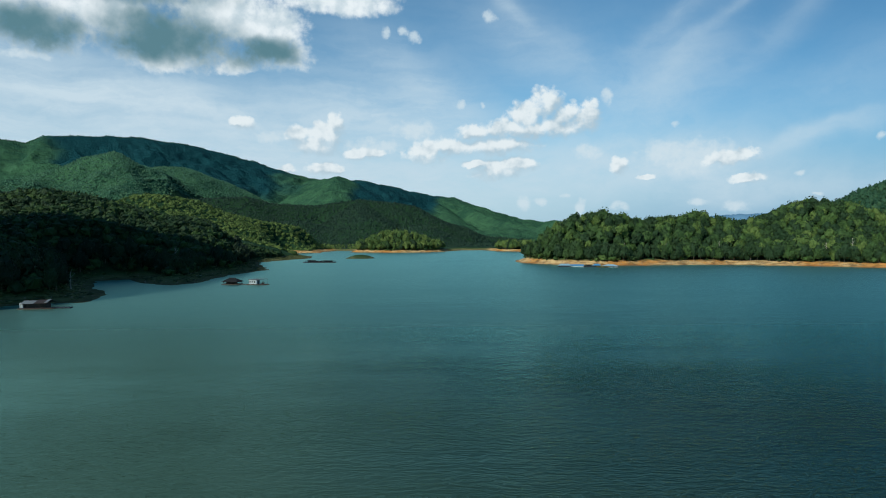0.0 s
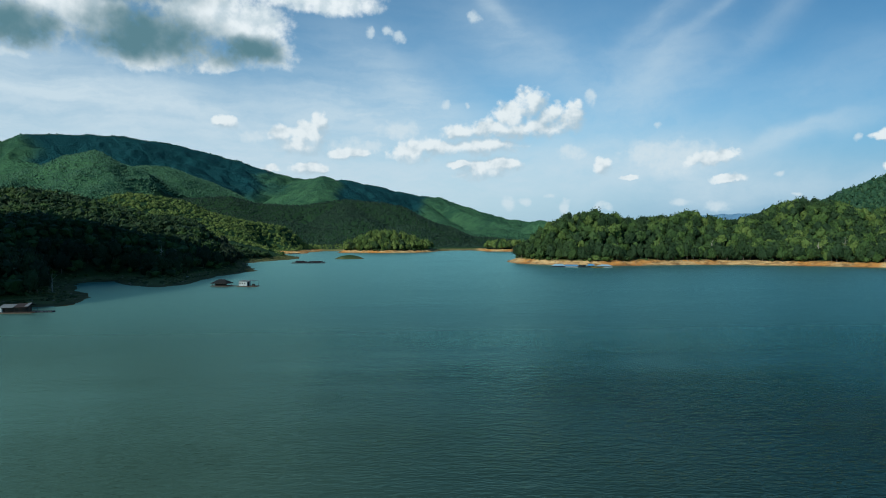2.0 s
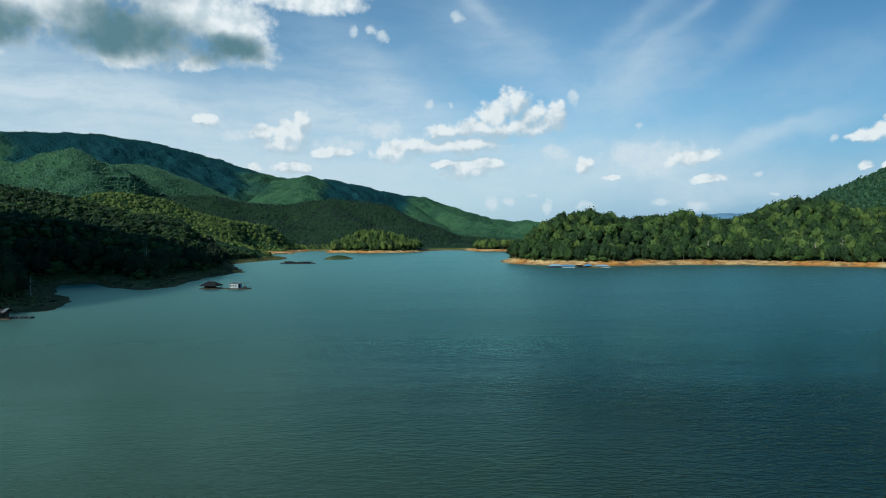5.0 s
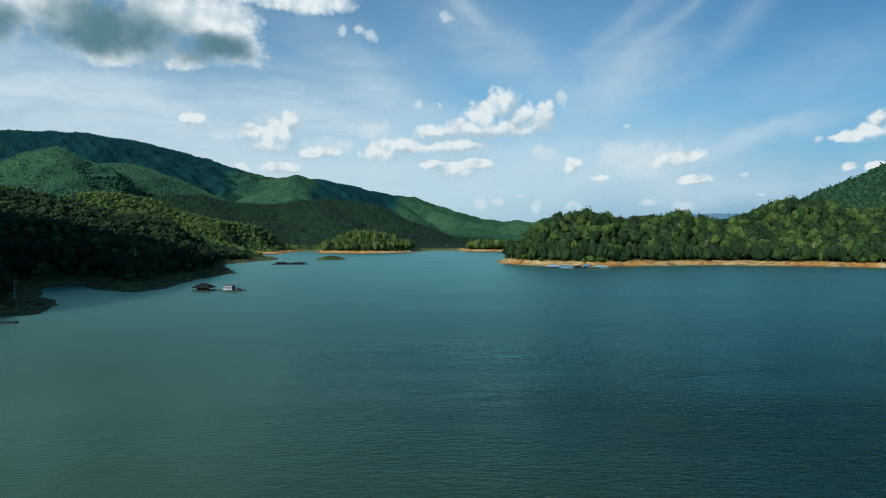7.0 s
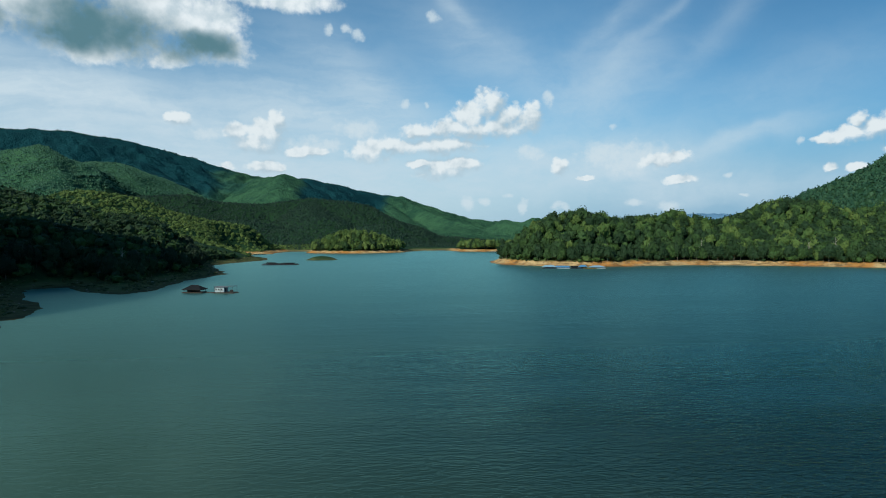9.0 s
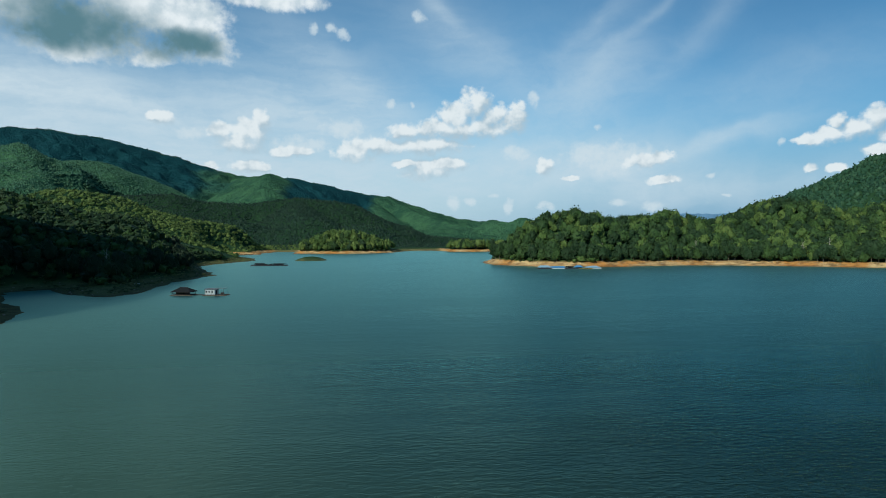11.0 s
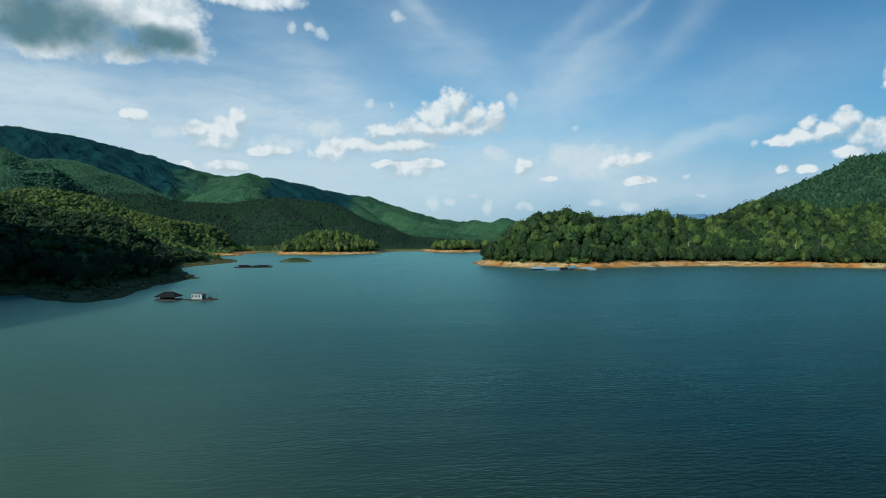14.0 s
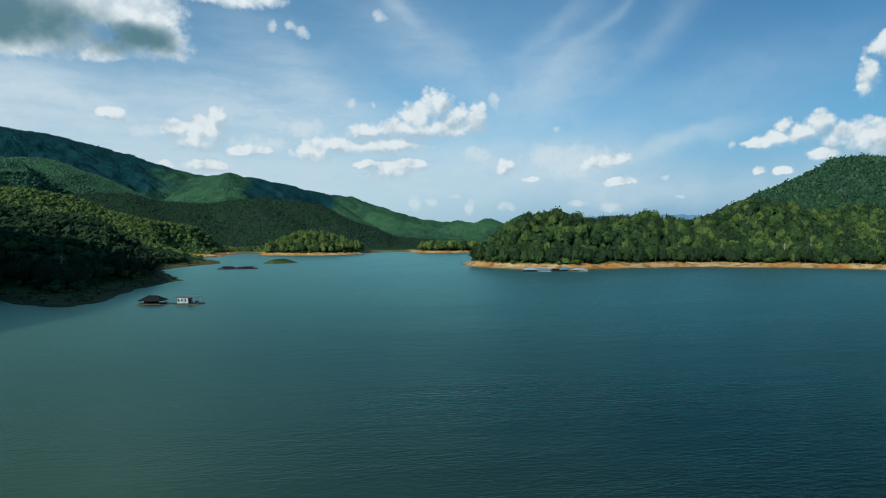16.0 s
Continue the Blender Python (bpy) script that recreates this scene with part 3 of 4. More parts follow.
# Round hill kept out of the haze colour so its floor stays shade-dark.
ground = new("ground", mesh_from("ground", np.stack([gx, gy, gz], -1).reshape(-1, 3), quads, m_ground, {"laterite": red.ravel(), "wooded": wooded.ravel(), "distant": np.where((toward > -25) & (gy < 1185), 0.0, ramp(gy, 830, 930)).ravel(), "cloud_shade": cloud_shade.ravel(), "far_haze": ramp(gy, 3100, 3700).ravel()}, True))
tagged(ground, "wooded hills with bare orange and olive lake banks", "ground", kind="structure")

ring = np.radians(np.arange(0, 360, 3))
radii = np.geomspace(8, 4930, 40)
wv = np.concatenate([[[0, 0, 0]], np.stack([np.outer(radii, np.sin(ring)), np.outer(radii, np.cos(ring)), np.zeros((40, 120))], -1).reshape(-1, 3)])
hub = [[0, 1 + (k + 1) % 120, 1 + k] for k in range(120)]
bands = [t for r in range(39) for k in range(120) for a, b in [(1 + r * 120 + k, 1 + r * 120 + (k + 1) % 120)] for t in ([a, b, b + 120], [a, b + 120, a + 120])]
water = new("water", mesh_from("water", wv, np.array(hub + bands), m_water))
tagged(water, "rippled dark teal lake water under open sky", "water", kind="structure")

# ---- trees ----
rng = np.random.default_rng(7)


def ball(level):
    bm = bmesh.new()
    bmesh.ops.create_icosphere(bm, subdivisions=level, radius=1.0)
    v = np.array([p.co[:] for p in bm.verts])
    f = np.array([[p.index for p in q.verts] for q in bm.faces])
    bm.free()
    return v, f


# the lowest one is a low five-sided dome for trees far off
DOME = (np.array([(0, 0, 1), *[(math.cos(k * 1.2566) * 0.95, math.sin(k * 1.2566) * 0.95, 0.05) for k in range(5)], (0, 0, -0.9)], float),
        np.array([(0, 1 + k, 1 + (k + 1) % 5) for k in range(5)] + [(6, 1 + (k + 1) % 5, 1 + k) for k in range(5)]))
BALLS = {0: DOME, 1: ball(1), 2: ball(2), 3: ball(3)}


def crown(level, lobes, bulge, tight, leaves, leaf_size, spread=0.5, flat=0.42, middle=0.60):
    """A crown of unit height and about unit width: a dome swollen into rounded heads with creases between, and leaf sprays standing out of it. Triangles."""
    bv, bf = BALLS[level]
    heads = rng.normal(size=(lobes, 3))
    heads[:, 2] = np.abs(heads[:, 2]) * 0.9 - 0.25
    heads /= np.linalg.norm(heads, axis=1, keepdims=True)
    weight = rng.uniform(0.55, 1.25, lobes)
    lopsided = rng.normal(size=3) * 0.13

    def radius(d):
        return 1 - bulge + bulge * np.max(weight * np.exp((d @ heads.T - 1) / tight), axis=1) + d @ lopsided

    shape = np.array([spread, spread, flat])
    keep = bf[(bv[bf][:, :, 2].max(1) > -0.45)]
    used = np.unique(keep)
    remap = np.zeros(len(bv), int)
    remap[used] = np.arange(len(used))
    v = bv[used] * (radius(bv[used]) * (1 + rng.uniform(-0.11, 0.11, len(used))))[:, None] * shape + np.array([0, 0, middle])
    f = remap[keep]
    n = rng.normal(size=(leaves, 3))
    n[:, 2] = np.abs(n[:, 2]) - 0.35
    n /= np.linalg.norm(n, axis=1, keepdims=True)
    at = n * (radius(n) * rng.uniform(0.95, 1.10, leaves))[:, None] * shape + np.array([0, 0, middle])
    face = n + rng.normal(size=(leaves, 3)) * 0.65
    face /= np.linalg.norm(face, axis=1, keepdims=True)
    u = np.cross(face, rng.normal(size=(leaves, 3)))
    u /= np.linalg.norm(u, axis=1, keepdims=True)
    w = np.cross(face, u)
    size = leaf_size * rng.uniform(0.6, 1.4, (leaves, 1))
    corners = np.stack([at - u * size, at + u * size * 0.8 - w * size * 0.7, at + w * size * 1.1 + n * size * 0.3], 1)
    return np.concatenate([v, corners.reshape(-1, 3)]), np.concatenate([f, len(v) + np.arange(leaves * 3).reshape(-1, 3)])


NEAR_CROWNS = [crown(3, 30, 0.42, 0.040, 620, 0.044, 0.46, 0.50, 0.52) for _ in range(6)]
MID_CROWNS = [crown(2, 18, 0.44, 0.060, 230, 0.060, 0.49, 0.48, 0.54) for _ in range(14)]
DIM_CROWNS = [crown(1, 8, 0.42, 0.11, 46, 0.090, 0.52, 0.44, 0.58) for _ in range(10)]
FAR_CROWNS = [crown(1, 5, 0.34, 0.2, 14, 0.14, 0.52, 0.44, 0.58) for _ in range(6)]
TINY_CROWNS = [crown(0, 4, 0.30, 0.3, 10, 0.15, 0.55, 0.44, 0.58) for _ in range(8)]


def forest(name, label, spots, crowns, tall, wide, material, sink=0.12, hue=(0.2, 0.85)):
    """Many trees as one sheet of canopy: spots (n, 3) are the feet."""
    order = rng.integers(0, len(crowns), len(spots))
    allv, allf, tones, base = [], [], [], 0
    for c, (cv, cf) in enumerate(crowns):
        p = spots[order == c]
        if not len(p):
            continue
        a = rng.uniform(0, 2 * np.pi, len(p))
        h = rng.uniform(tall[0], tall[1], len(p))
        w = h * rng.uniform(wide[0], wide[1], len(p))
        x = (cv[None, :, 0] * np.cos(a)[:, None] - cv[None, :, 1] * np.sin(a)[:, None]) * w[:, None] + p[:, 0, None]
        y = (cv[None, :, 0] * np.sin(a)[:, None] + cv[None, :, 1] * np.cos(a)[:, None]) * w[:, None] + p[:, 1, None]
        z = (cv[None, :, 2] - sink) * h[:, None] + p[:, 2, None]
        allv.append(np.stack([x, y, z], -1).reshape(-1, 3))
        allf.append((cf[None] + (base + np.arange(len(p)) * len(cv))[:, None, None]).reshape(-1, 3))
        tones.append(np.repeat(rng.uniform(hue[0], hue[1], len(p)), len(cv)))
        base += len(p) * len(cv)
    ob = new(name, mesh_from(name, np.concatenate(allv), np.concatenate(allf), material, {"tone": np.concatenate(tones)}))
    return tagged(ob, label, "forest", kind="stuff")


def scatter(x0, x1, y0, y1, step, margin, keep=None, low=2.2):
    """Feet of trees on a jittered grid, clear of the bank."""
    x, y = np.meshgrid(np.arange(x0, x1, step), np.arange(y0, y1, step))
    x = (x + rng.uniform(-0.45, 0.45, x.shape) * step).ravel()
    y = (y + rng.uniform(-0.45, 0.45, y.shape) * step).ravel()
    z, s = height(x, y)
    ok = (s > margin) & (z > low)
    if keep is not None:
        ok &= keep(x, y)
    return np.stack([x, y, z], -1)[ok]


def seen(x, y, lo=-40, hi=50):
    b = np.degrees(np.arctan2(x, y))
    return (b > lo) & (b < hi)


head = scatter(50, 480, 250, 520, 4.6, 7.0, lambda x, y: seen(x, y) & (inside_distance(x, y, HEADLAND) > 0) & (y < 462 + 0.35 * np.maximum(x - 220, 0)))
west = scatter(-480, -100, 120, 830, 4.5, 11.0, lambda x, y: seen(x, y, -44) & ((y < 520) | (y > 560)))
west = np.concatenate([west, scatter(-185, -116, 128, 190, 5.0, 4.0)])
grove = scatter(-115, 190, 680, 745, 4.8, 6.0)
# trees at the water's edge stand singly; the rest is canopy
hs = inside_distance(head[:, 0], head[:, 1], HEADLAND)
front = (hs < 15) & (head[:, 0] < 300)
ws = inside_distance(west[:, 0], west[:, 1], MAINLAND)
wfront = (ws < 20) & (west[:, 1] < 480) & (west[:, 0] > -190)
singles = np.concatenate([head[front][:150], west[wfront][::2][:110], grove[::4][:35]])


def build_tree(k, leaves, label):
    root = new("tree", None)
    cv, cf = NEAR_CROWNS[k]
    h = 12.0
    top = new("crown", mesh_from("crown", cv * np.array([8.6, 8.6, h]), cf, leaves))
    top.parent = root
    bm = bmesh.new()
    last = Vector((0, 0, -1.0))
    lean = Vector((rng.uniform(-0.5, 0.5), rng.uniform(-0.5, 0.5), 0))
    for a, b, r0, r1 in ((0, 0.45, 0.26, 0.17), (0.45, 0.8, 0.17, 0.08)):
        p, q = last, Vector((lean.x * b, lean.y * b, h * b))
        m = Matrix.Translation((p + q) / 2) @ (q - p).to_track_quat("Z", "Y").to_matrix().to_4x4()
        bmesh.ops.create_cone(bm, cap_ends=False, segments=7, radius1=r0, radius2=r1, depth=(q - p).length, matrix=m)
        last = q
    for limb in range(4):
        ang_ = limb * 1.7 + k
        p = Vector((lean.x * 0.4, lean.y * 0.4, h * (0.34 + 0.07 * limb)))
        q = p + Vector((math.cos(ang_) * 2.2, math.sin(ang_) * 2.2, 2.0))
        m = Matrix.Translation((p + q) / 2) @ (q - p).to_track_quat("Z", "Y").to_matrix().to_4x4()
        bmesh.ops.create_cone(bm, cap_ends=False, segments=5, radius1=0.10, radius2=0.03, depth=(q - p).length, matrix=m)
    me = bpy.data.meshes.new("trunk")
    bm.to_mesh(me)
    bm.free()
    me.materials.append(m_bark)
    t = new("trunk", me)
    t.parent = root
    return tagged(root, label, "tree", "trees along the shore")


shore_west = len(head[front][:150])
shore_grove = shore_west + len(west[wfront][::2][:110])
bright = [build_tree(k, m_leaf, "broadleaf tree with a full green crown on the bank") for k in range(6)]
dim = [build_tree(k, m_shaded_leaf, "broadleaf tree above the low grassy bank, shade put into its colour") for k in range(3)]
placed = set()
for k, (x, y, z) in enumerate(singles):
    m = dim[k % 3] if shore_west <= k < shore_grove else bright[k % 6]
    size = rng.uniform(0.62, 1.08)
    where = Matrix.Translation((x, y, z - 1.7)) @ Matrix.Rotation(rng.uniform(0, 6.28), 4, "Z")
    stretch = (size * rng.uniform(0.8, 1.1), size * rng.uniform(0.8, 1.1), size)
    if m.name in placed:
        own = m.scale.copy()
        m.scale = stretch
        copy_thing(m, where)
        m.scale = own
    else:
        placed.add(m.name)
        m.matrix_basis = where
        m.scale = stretch
rest_head = np.concatenate([head[~front], head[front][150:]])
rest_west = np.concatenate([west[~wfront], west[wfront][1::2], west[wfront][::2][110:]])
rest_grove = np.delete(grove, np.arange(0, len(grove), 4)[:35], axis=0)
forest("forest", "dense sunlit broadleaf forest covering the headland", rest_head, MID_CROWNS, (7.0, 13.5), (0.52, 0.86), m_forest, 0.18, (-0.30, 0.90))
inner = rest_west[:, 1] > 540
# Tones also hold painted shade on near hills, sun on ridge and grove.
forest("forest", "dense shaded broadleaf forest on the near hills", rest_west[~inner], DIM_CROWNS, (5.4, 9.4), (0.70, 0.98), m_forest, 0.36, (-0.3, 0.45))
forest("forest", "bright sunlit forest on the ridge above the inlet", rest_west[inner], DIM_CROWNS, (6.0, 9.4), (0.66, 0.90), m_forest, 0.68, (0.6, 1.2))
forest("forest", "bright green grove above a sandy shore", rest_grove, MID_CROWNS, (7, 14), (0.50, 0.78), m_forest, 0.12, (0.5, 1.1))
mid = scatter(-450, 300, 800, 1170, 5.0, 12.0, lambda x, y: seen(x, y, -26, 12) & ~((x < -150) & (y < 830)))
forest("forest", "forest over the round hill behind the inlet, cloud shade in its colour", mid, TINY_CROWNS, (5.0, 9.0), (0.75, 1.0), m_cloud_shaded, 0.72, (0.1, 0.7))
back = scatter(400, 800, 560, 840, 4.2, 14.0, lambda x, y: (inside_distance(x, y, HEADLAND) > 14) & seen(x, y))
forest("forest", "dense green forest over the high eastern hill", back, FAR_CROWNS, (7.0, 12.0), (0.58, 0.80), m_hazed_hill, 0.62, (0.15, 0.9))
foot = scatter(-980, -380, 860, 1380, 4.8, 14.0, lambda x, y: seen(x, y, -41) & (y > 1175 + 0.45 * (x + 430) - 260 * (x < -470)))
forest("forest", "green forest over the foothill spurs, haze put into its colour", foot, TINY_CROWNS, (5.0, 7.6), (0.75, 1.0), m_hazed_forest, 0.76, (0.15, 0.75))


def near_crest(x, y):
    best = np.full(x.shape, 1e9)
    for line, _ in CRESTS[:1]:
        for (ax, ay, _a), (bx, by, _b) in zip(line, line[1:]):
            ex, ey = bx - ax, by - ay
            k = np.clip(((x - ax) * ex + (y - ay) * ey) / (ex * ex + ey * ey), 0, 1)
            best = np.minimum(best, np.hypot(x - ax - k * ex, y - ay - k * ey))
    return (best < 26) & seen(x, y)


on_crest = near_crest(gx, gy) & (gs > 14)
peak = np.stack([gx, gy, gz - 1.5], -1)[on_crest]
forest("forest", "trees along the distant mountain crest, tinted with painted haze", peak, FAR_CROWNS, (2.6, 4.8), (1.2, 1.8), m_hazed_forest)
# low shrubs where the wood meets the bare bank
edge = np.concatenate([scatter(50, 330, 300, 520, 2.6, 5.2, lambda x, y: (inside_distance(x, y, HEADLAND) < 10) & (inside_distance(x, y, HEADLAND) > 0)),
                       scatter(-200, -95, 160, 560, 3.0, 8.0, lambda x, y: inside_distance(x, y, MAINLAND) < 15),
                       scatter(-115, 140, 660, 730, 3.0, 4.5, lambda x, y: inside_distance(x, y, MAINLAND) < 9)])
forest("shrubs", "low green shrubs along the edge of the wood", edge[rng.uniform(size=len(edge)) < 0.5], DIM_CROWNS, (1.4, 6.0), (0.8, 1.3), m_forest, 0.3, (-0.1, 0.7))


tufts = scatter(-180, -95, 140, 620, 1.7, 0.8, lambda x, y: (inside_distance(x, y, MAINLAND) < 15) & (value_noise(x / 6, y / 6, 3) > 0.35), 0.25)
grass = forest("grass", "olive grass tufts over the low lake bank", tufts, FAR_CROWNS, (0.35, 1.1), (1.2, 2.6), m_grass, 0.3, (0.0, 0.9))
grass["category"] = "grass"


def stones(spots, low, high):
    """Loose stones along the water, one mesh."""
    bv, bf = BALLS[1]
    vs, fs = [], []
    for k, (x, y, z) in enumerate(spots):
        size = np.array([1, rng.uniform(0.6, 1.0), rng.uniform(0.4, 0.7)]) * rng.uniform(low, high)
        a = rng.uniform(0, 6.28)
        v = bv * (1 + rng.uniform(-0.25, 0.25, (len(bv), 1))) * size
        vs.append(np.stack([v[:, 0] * math.cos(a) - v[:, 1] * math.sin(a) + x, v[:, 0] * math.sin(a) + v[:, 1] * math.cos(a) + y, v[:, 2] + z + 0.05], -1))
        fs.append(bf + k * len(bv))
    ob = new("stones", mesh_from("stones", np.concatenate(vs), np.concatenate(fs), m_rock))
    return tagged(ob, "loose pale stones and clods along the bare bank", "stones", kind="stuff")


stone_spots = [p for p in np.concatenate([scatter(50, 320, 255, 470, 4.0, -0.5, None, 0.05), scatter(-180, -95, 150, 480, 5.0, -0.5, None, 0.05)]) if 0 < p[2] < 2.6]
stones(stone_spots, 0.15, 0.5)


def bare_tree(x, y, tall, turn_):
    """A pale leafless tree standing out of the wood."""
    z = float(height(np.array([x]), np.array([y]))[0][0])
    root = new("bare_tree")
    root.matrix_basis = pose(x, y, z - 0.3, 0, 0, turn_)
    tagged(root, "tall pale leafless tree at the edge of the wood", "tree", "bare trees")
    steps = [Vector((0, 0, 0)), Vector((0.15, 0.1, tall * 0.4)), Vector((-0.1, 0.2, tall * 0.75)), Vector((0.1, 0.1, tall))]
    bm = bmesh.new()
    for k in range(3):
        p, q = steps[k], steps[k + 1]
        m = Matrix.Translation((p + q) / 2) @ (q - p).to_track_quat("Z", "Y").to_matrix().to_4x4()
        bmesh.ops.create_cone(bm, cap_ends=True, segments=7, radius1=0.24 - 0.07 * k, radius2=0.17 - 0.07 * k + 0.01, depth=(q - p).length + 0.1, matrix=m)
    me = bpy.data.meshes.new("trunk")
    bm.to_mesh(me)
    bm.free()
    me.materials.append(m_dead)
    new("trunk", me).parent = root
    for k in range(5):
        bm = bmesh.new()
        a = k * 2.3
        p = steps[1].lerp(steps[3], 0.15 + 0.16 * k)
        q = p + Vector((math.cos(a) * (2.2 - 0.25 * k), math.sin(a) * (2.2 - 0.25 * k), 1.6))
        m = Matrix.Translation((p + q) / 2) @ (q - p).to_track_quat("Z", "Y").to_matrix().to_4x4()
        bmesh.ops.create_cone(bm, cap_ends=True, segments=5, radius1=0.08, radius2=0.02, depth=(q - p).length, matrix=m)
        me = bpy.data.meshes.new("branch")
        bm.to_mesh(me)
        bm.free()
        me.materials.append(m_dead)
        new("branch", me).parent = root


for x, y, tall in ((243, 352, 13), (233, 361, 10), (180, 387, 11), (146, 388, 9), (268, 332, 12), (118, 386, 9), (-134, 206, 9), (-132, 210, 7.5), (-135, 300, 9)):
    bare_tree(x, y, tall, x * 7 % 360)

# ---- floating houses and rafts ----


def part(name, bm, material, parent, label=""):
    me = bpy.data.meshes.new(name)
    bm.normal_update()
    bm.to_mesh(me)
    bm.free()
    me.materials.append(material)
    ob = new(name, me)
    ob.parent = parent
    return tagged(ob, label)


def box(bm, x, y, z, sx, sy, sz, rz=0.0, rx=0.0, ry=0.0, bevel=0.03):
    m = pose(x, y, z, rx, ry, rz) @ Matrix.Diagonal((sx, sy, sz, 1))
    made = bmesh.ops.create_cube(bm, size=1.0, matrix=m)["verts"]
    if bevel:
        edges = list({e for v in made for e in v.link_edges})
        bmesh.ops.bevel(bm, geom=edges, offset=bevel, segments=1, affect="EDGES")


def one_box(*a, **k):
    bm = bmesh.new()
    box(bm, *a, **k)
    return bm


def rod(bm, a, b, r, segments=8):
    a, b = Vector(a), Vector(b)
    m = Matrix.Translation((a + b) / 2) @ (b - a).to_track_quat("Z", "Y").to_matrix().to_4x4()
    bmesh.ops.create_cone(bm, cap_ends=True, segments=segments, radius1=r, radius2=r * 0.92, depth=(b - a).length, matrix=m)


def one_rod(*a, **k):
    bm = bmesh.new()
    rod(bm, *a, **k)
    return bm


def gable(length, width, eave, ridge, thick=0.12, hip=0.0):
    """A roof along x: two slopes with thickness; hip pulls the ridge's ends in."""
    bm = bmesh.new()
    rows = []
    for lift in (0.0, -thick):
        a = [bm.verts.new((sx * length / 2, sy * width / 2, eave + lift)) for sx, sy in ((-1, -1), (1, -1), (1, 1), (-1, 1))]
        b = [bm.verts.new((sx * (length / 2 - hip), 0, ridge + lift)) for sx in (-1, 1)]
        rows.append(a + b)
    for a, flip in ((rows[0], False), (rows[1], True)):
        for f in ((0, 1, 5, 4), (2, 3, 4, 5), (1, 2, 5), (3, 0, 4)):
            if len(f) == 3 and not hip:
                continue
            vs = [a[k] for k in f]
            bm.faces.new(vs[::-1] if flip else vs)
    rim = (0, 1, 2, 3) if hip else (0, 1, 5, 2, 3, 4)
    if hip:
        for p, q in zip(rim, rim[1:] + rim[:1]):
            bm.faces.new([rows[0][q], rows[0][p], rows[1][p], rows[1][q]])
    else:
        for p, q in ((0, 1), (1, 5), (5, 2), (2, 3), (3, 4), (4, 0)):
            bm.faces.new([rows[0][q], rows[0][p], rows[1][p], rows[1][q]])
    return bm


def thing(name, label, category, m, group=""):
    ob = new(name)
    ob.matrix_basis = m
    return tagged(ob, label, category, group)


def deck(parent, length, width, z=0.35, poles=9, material=None):
    """Bamboo floats under a plank deck."""
    for k in range(poles):
        y = (k / (poles - 1) - 0.5) * (width - 0.3)
        part("float", one_rod((-length / 2 - 0.4, y, 0.08), (length / 2 + 0.4, y, 0.08), 0.17), m_bamboo, parent)
    planks = 12
    for k in range(planks):
        x = (k + 0.5) / planks * length - length / 2
        part("plank", one_box(x, 0, z, length / planks - 0.04, width, 0.07, bevel=0.01), material or m_timber, parent)


def posts(parent, length, width, z0, z1, nx, r=0.06, material=None):
    for sx in range(nx):
        for sy in (-1, 1):
            x = (sx / (nx - 1) - 0.5) * length
            part("post", one_rod((x, sy * width / 2, z0), (x, sy * width / 2, z1), r), material or m_timber, parent)


# thatched raft house
turn = -15
hut = thing("raft_house", "dark thatched raft house floating on bamboo poles", "raft house", pose(-88.3, 248.3, 0, 0, 0, turn) @ Matrix.Scale(0.84, 4), "raft houses by the spit")
deck(hut, 8.6, 5.2)
posts(hut, 7.4, 4.2, 0.35, 1.7, 4)
thatch = part("roof", gable(8.8, 5.8, 1.55, 3.2, 0.18, 2.6), m_thatch, hut, "dark weathered thatch roof")
part("ridge_pole", one_rod((-1.9, 0, 3.24), (1.9, 0, 3.24), 0.09), m_timber, thatch)
for side in (-1, 1):
    part("eave_pole", one_rod((-4.3, side * 2.86, 1.47), (4.3, side * 2.86, 1.47), 0.06), m_timber, thatch)
part("wall", one_box(-1.0, 0.6, 1.0, 4.4, 2.6, 1.3), m_timber, hut)
for sy in (-2.3, 2.3):
    part("rail", one_rod((-4.2, sy, 1.0), (4.2, sy, 1.0), 0.05), m_timber, hut)
part("door", one_box(0.4, -0.72, 0.95, 0.8, 0.06, 1.1), m_opening, hut)

# white cabin raft with an open frame on its fore deck
cabin = thing("raft_house", "white cabin raft house with an open deck frame", "raft house", pose(-76.6, 245.1, 0, 0, 0, turn) @ Matrix.Scale(0.86, 4), "raft houses by the spit")
deck(cabin, 8.8, 4.4)
part("wall", one_box(-2.0, 0, 1.42, 4.2, 3.2, 2.0), m_white, cabin, "white painted board wall")
for k, x in enumerate((-3.4, -2.2, -0.9)):
    pane = part("window", one_box(x, -1.62, 1.55, 0.55, 0.05, 0.75, bevel=0.0), m_opening, cabin)
    part("sill", one_box(x, -1.68, 1.14, 0.68, 0.12, 0.06, bevel=0.0), m_white, pane)
    for side in (-0.31, 0.31):
        part("frame", one_box(x + side, -1.65, 1.55, 0.06, 0.07, 0.8, bevel=0.0), m_white, pane)
door = part("door", one_box(0.125, -0.3, 1.25, 0.05, 0.8, 1.7, bevel=0.0), m_opening, cabin)
part("handle", one_rod((0.18, -0.6, 1.15), (0.18, -0.6, 1.3), 0.02), m_tin, door)
part("roof", one_box(-1.6, 0, 2.58, 5.6, 3.9, 0.12, ry=1.5), m_tin, cabin, "flat grey tin roof")
posts(cabin, 8.0, 3.6, 0.38, 2.75, 4, 0.05)
for sy in (-1.8, 1.8):
    part("beam", one_rod((-4.0, sy, 2.72), (4.0, sy, 2.9), 0.06), m_tin, cabin)
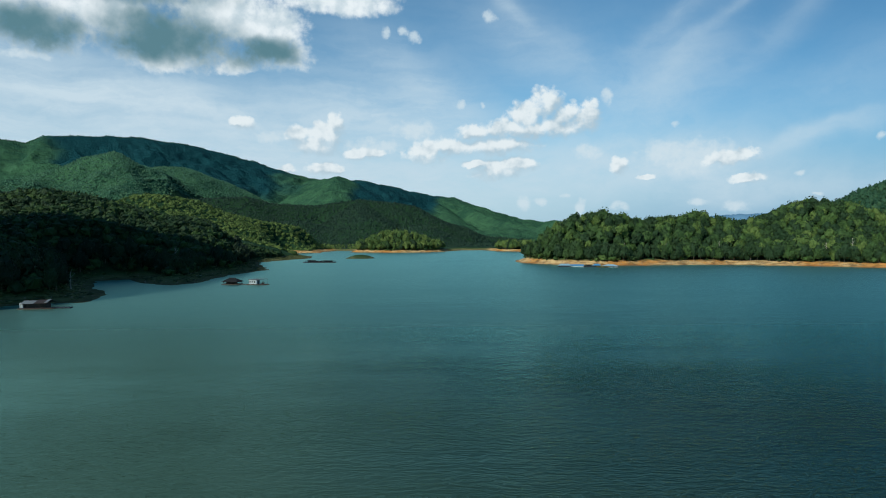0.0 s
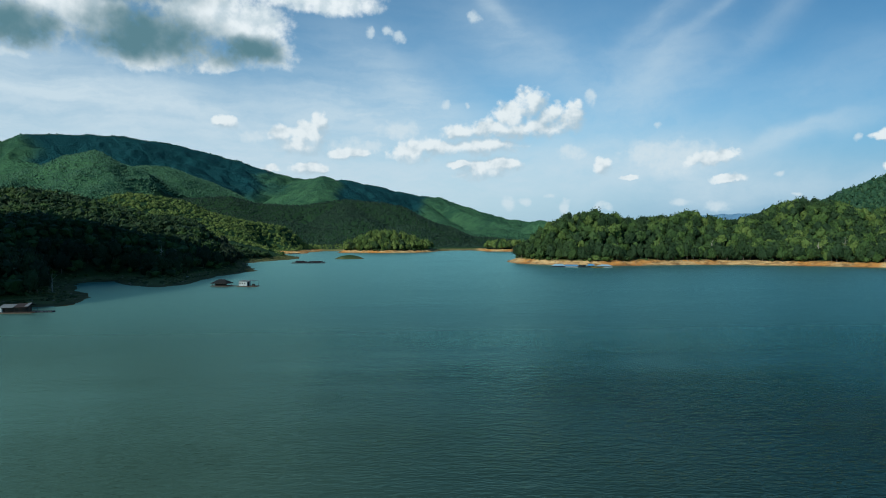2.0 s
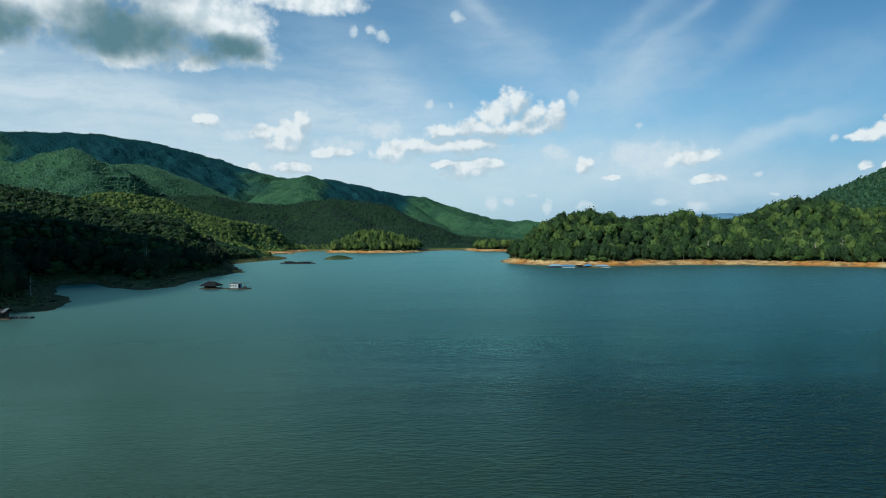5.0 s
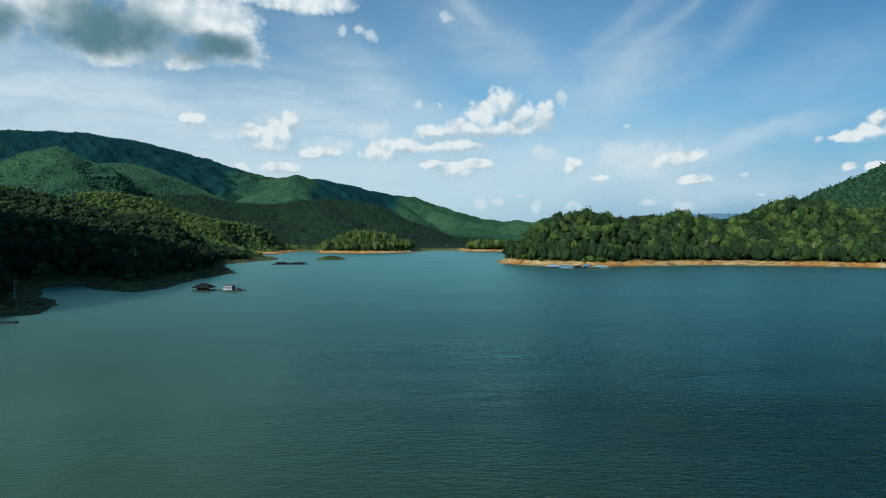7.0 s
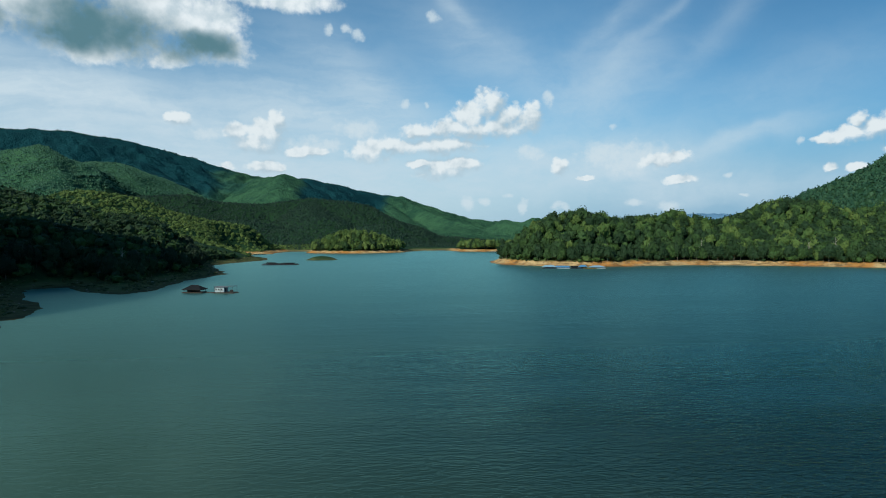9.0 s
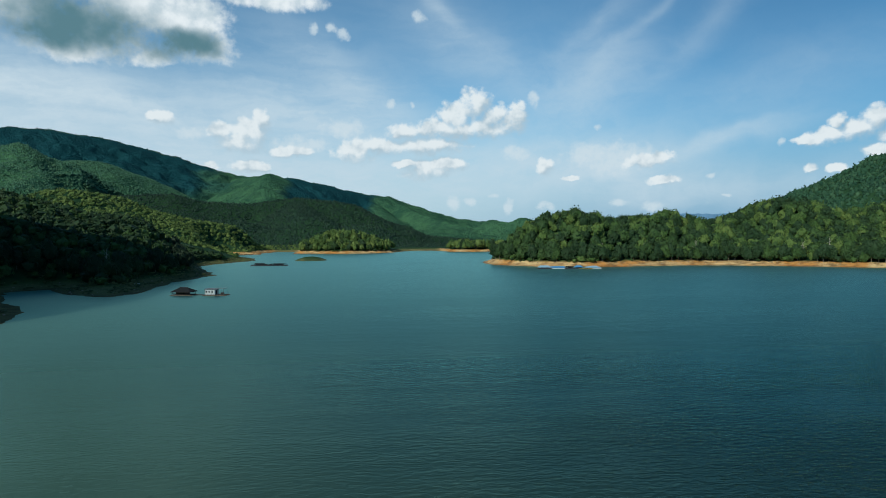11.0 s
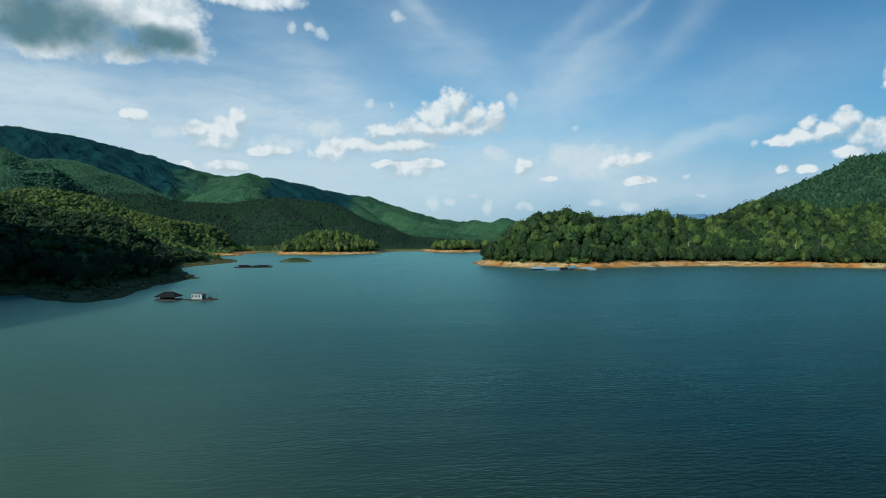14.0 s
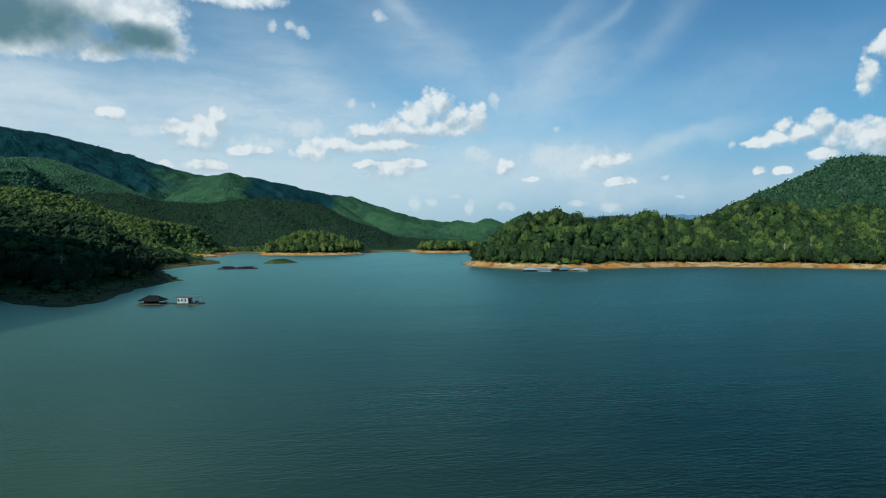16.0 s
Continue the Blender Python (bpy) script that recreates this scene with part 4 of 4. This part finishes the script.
part("beam", one_rod((4.0, -1.8, 2.85), (4.0, 1.8, 2.85), 0.06), m_tin, cabin)
part("crate", one_box(2.2, 0.6, 0.75, 1.2, 0.8, 0.7), m_timber, cabin)

gang = thing("gangway", "low bamboo gangway between the two raft houses", "gangway", pose(-83.0, 246.9, 0, 0, 0, turn))
for sy in (-0.25, 0.25):
    part("float", one_rod((-2.6, sy, 0.05), (2.6, sy, 0.05), 0.13), m_bamboo, gang)
for k in range(8):
    part("plank", one_box((k - 3.5) * 0.62, 0, 0.24, 0.56, 0.8, 0.05, bevel=0.01), m_timber, gang)

# old raft house moored under the bank
old = thing("raft_house", "old raft house with patched tin roofs and loose floats", "raft house", pose(-115.0, 168.0, 0, 0, 0, 2) @ Matrix.Scale(0.8, 4), "raft houses by the bank")
deck(old, 11.0, 5.0)
posts(old, 9.8, 4.0, 0.35, 2.1, 5)
part("wall", one_box(-0.6, 0.5, 1.25, 7.6, 2.8, 1.7), m_timber, old)
part("wall", one_box(-4.9, -0.6, 1.3, 1.1, 2.2, 1.8), m_white, old, "whitewashed end wall")
part("roof", one_box(-2.6, -1.1, 2.45, 4.6, 3.0, 0.08, rx=18), m_tin, old, "pale tin roof sheet")
part("roof", one_box(-2.6, 1.5, 2.45, 4.6, 2.9, 0.08, rx=-18), m_shaded_tin, old, "tin roof sheet, darkened to carry shade")
part("roof", one_box(2.2, -1.1, 2.6, 4.4, 3.0, 0.08, rx=20), m_shaded_tin, old, "tin roof sheet, darkened to carry shade")
part("roof", one_box(3.9, -1.0, 2.82, 1.2, 2.8, 0.06, rx=20), m_tin, old, "pale tin patch")
part("roof", one_box(2.2, 1.5, 2.6, 4.4, 2.9, 0.08, rx=-20), m_shaded_tin, old, "tin roof sheet, darkened to carry shade")
for k in range(7):
    part("drum", one_rod((5.6 + k * 0.9, -0.9 + 0.25 * (k % 3), 0.22), (5.6 + k * 0.9, 1.2, 0.22), 0.34, segments=10), m_drum, old)

# long dark rafts with low roofs
for k, (x, y, length) in enumerate(((-99.2, 447.0, 11.5), (-87.0, 445.6, 12.5))):
    raft = thing("raft", "long dark timber raft with a low patched roof", "raft", pose(x, y, 0, 0, 0, -4 + 3 * k), "dark rafts off the point")
    deck(raft, length, 5.0, 0.5, 7)
    posts(raft, length - 1.2, 4.2, 0.4, 1.2, 6, 0.08)
    cover_ = part("roof", gable(length * (0.55, 0.72)[k], 4.4, 1.15, (1.75, 1.5)[k], 0.14), m_thatch, raft)
    part("ridge_pole", one_rod((-length * 0.26, 0, (1.79, 1.54)[k]), (length * 0.26, 0, (1.79, 1.54)[k]), 0.07), m_timber, cover_)
    part("wall", one_box(0.4, 0.4, 0.85, length * 0.5, 3.0, 0.6), m_drum, raft)
    for sy in (-2.1, 2.1):
        part("rail", one_rod((-length / 2 + 0.6, sy, 1.2), (length / 2 - 0.6, sy, 1.2), 0.06), m_timber, raft)
    part("net_pile", gable(length * 0.2, 2.4, 0.55, 1.25, 0.5, 0.5), m_thatch, raft, "heap of dark nets").location.x = (0.36, -0.4)[k] * length
    for j in range(5):
        part("drum", one_rod((-length / 2 + 1 + j * length / 5, -2.6, 0.25), (-length / 2 + 2.4 + j * length / 5, -2.6, 0.25), 0.38, segments=10), m_drum, raft)

# row of blue-roofed rafts under the headland
# place along the mooring, length, eave, ridge, hip, roof, label
FISHING = [(0.11, 8.0, 0.95, 1.9, 1.8, m_pale_blue, "faded pale blue tarpaulin roof"), (0.33, 8.6, 0.75, 1.5, 0.6, m_blue, "low blue tarpaulin roof"), (0.52, 4.2, 1.0, 1.5, 0.0, m_thatch, "dark thatch roof"),
           (0.66, 5.0, 1.1, 2.0, 1.4, m_blue, "blue tarpaulin roof"), (0.89, 8.8, 0.85, 1.7, 2.6, m_pale_blue, "wide faded tarpaulin roof")]
for k, (f, length, eave, ridge, hip, cloth, about) in enumerate(FISHING):
    unit = thing("raft_house", "blue and pale roofed fishing raft moored below the headland", "raft house",
                 pose(71.0 + 33.0 * f, 364.8 - 10.0 * f, 0, 0, 0, -17 + (4, -6, 3, -3, 5)[k]), "fishing rafts below the headland")
    deck(unit, length - 0.4, 4.6, 0.35, 6)
    posts(unit, length - 1.2, 3.8, 0.35, eave + 0.1, 3)
    part("roof", gable(length, 5.0, eave, ridge, 0.08, hip), cloth, unit, about)
    part("wall", one_box(0.3, 0.5, (eave + 0.4) / 2, length * 0.6, 2.0, eave - 0.1), m_timber if k % 2 else m_tin, unit)
    part("fender", one_rod((-length / 2, -2.5, 0.2), (length / 2, -2.5, 0.2), 0.22, segments=10), m_white if k in (1, 4) else m_drum, unit)
long_boat = thing("boat", "low narrow wooden boat with yellow boards", "boat", pose(95.0, 352.5, 0, 0, 0, -12))


def hull(length, beam, depth):
    bm = bmesh.new()
    rings = []
    for k in range(9):
        u = k / 8 * 2 - 1
        w = beam / 2 * (1 - abs(u) ** 2.6) + 0.04
        lift = 0.35 * depth * abs(u) ** 3
        rings.append([bm.verts.new((u * length / 2, sy * w * f, lift + z)) for sy, f, z in ((-1, 1, depth), (-1, 0.7, 0.1), (0, 0, -0.05), (1, 0.7, 0.1), (1, 1, depth))])
    for a, b in zip(rings, rings[1:]):
        for j in range(4):
            bm.faces.new((a[j], b[j], b[j + 1], a[j + 1]))
    bmesh.ops.solidify(bm, geom=bm.faces[:], thickness=0.06)
    return bm


part("hull", hull(7.5, 1.2, 0.5), m_ochre, long_boat)
for k in range(4):
    part("thwart", one_box((k - 1.5) * 1.3, 0, 0.4, 0.25, 0.95, 0.05, bevel=0.0), m_timber, long_boat)

for k, (x, y, rz, mat) in enumerate(((-160.5, 687, 8, m_drum), (-152.5, 685, -5, m_drum), (-119.5, 287.0, 25, m_white))):
    b = thing("boat", ("dark wooden boat drawn up by the sandbank", "dark wooden boat drawn up by the sandbank", "pale wooden boat pulled up on the grassy bank")[k], "boat",
              pose(x, y, (0.05, 0.05, 0.75)[k], 0, 0, rz), "beached boats")
    part("hull", hull((7.0, 6.0, 4.2)[k], 1.3, 0.6), mat, b)
    for j in range(3):
        part("thwart", one_box((j - 1) * 1.2, 0, 0.45, 0.22, 0.9, 0.05, bevel=0.0), m_timber, b)
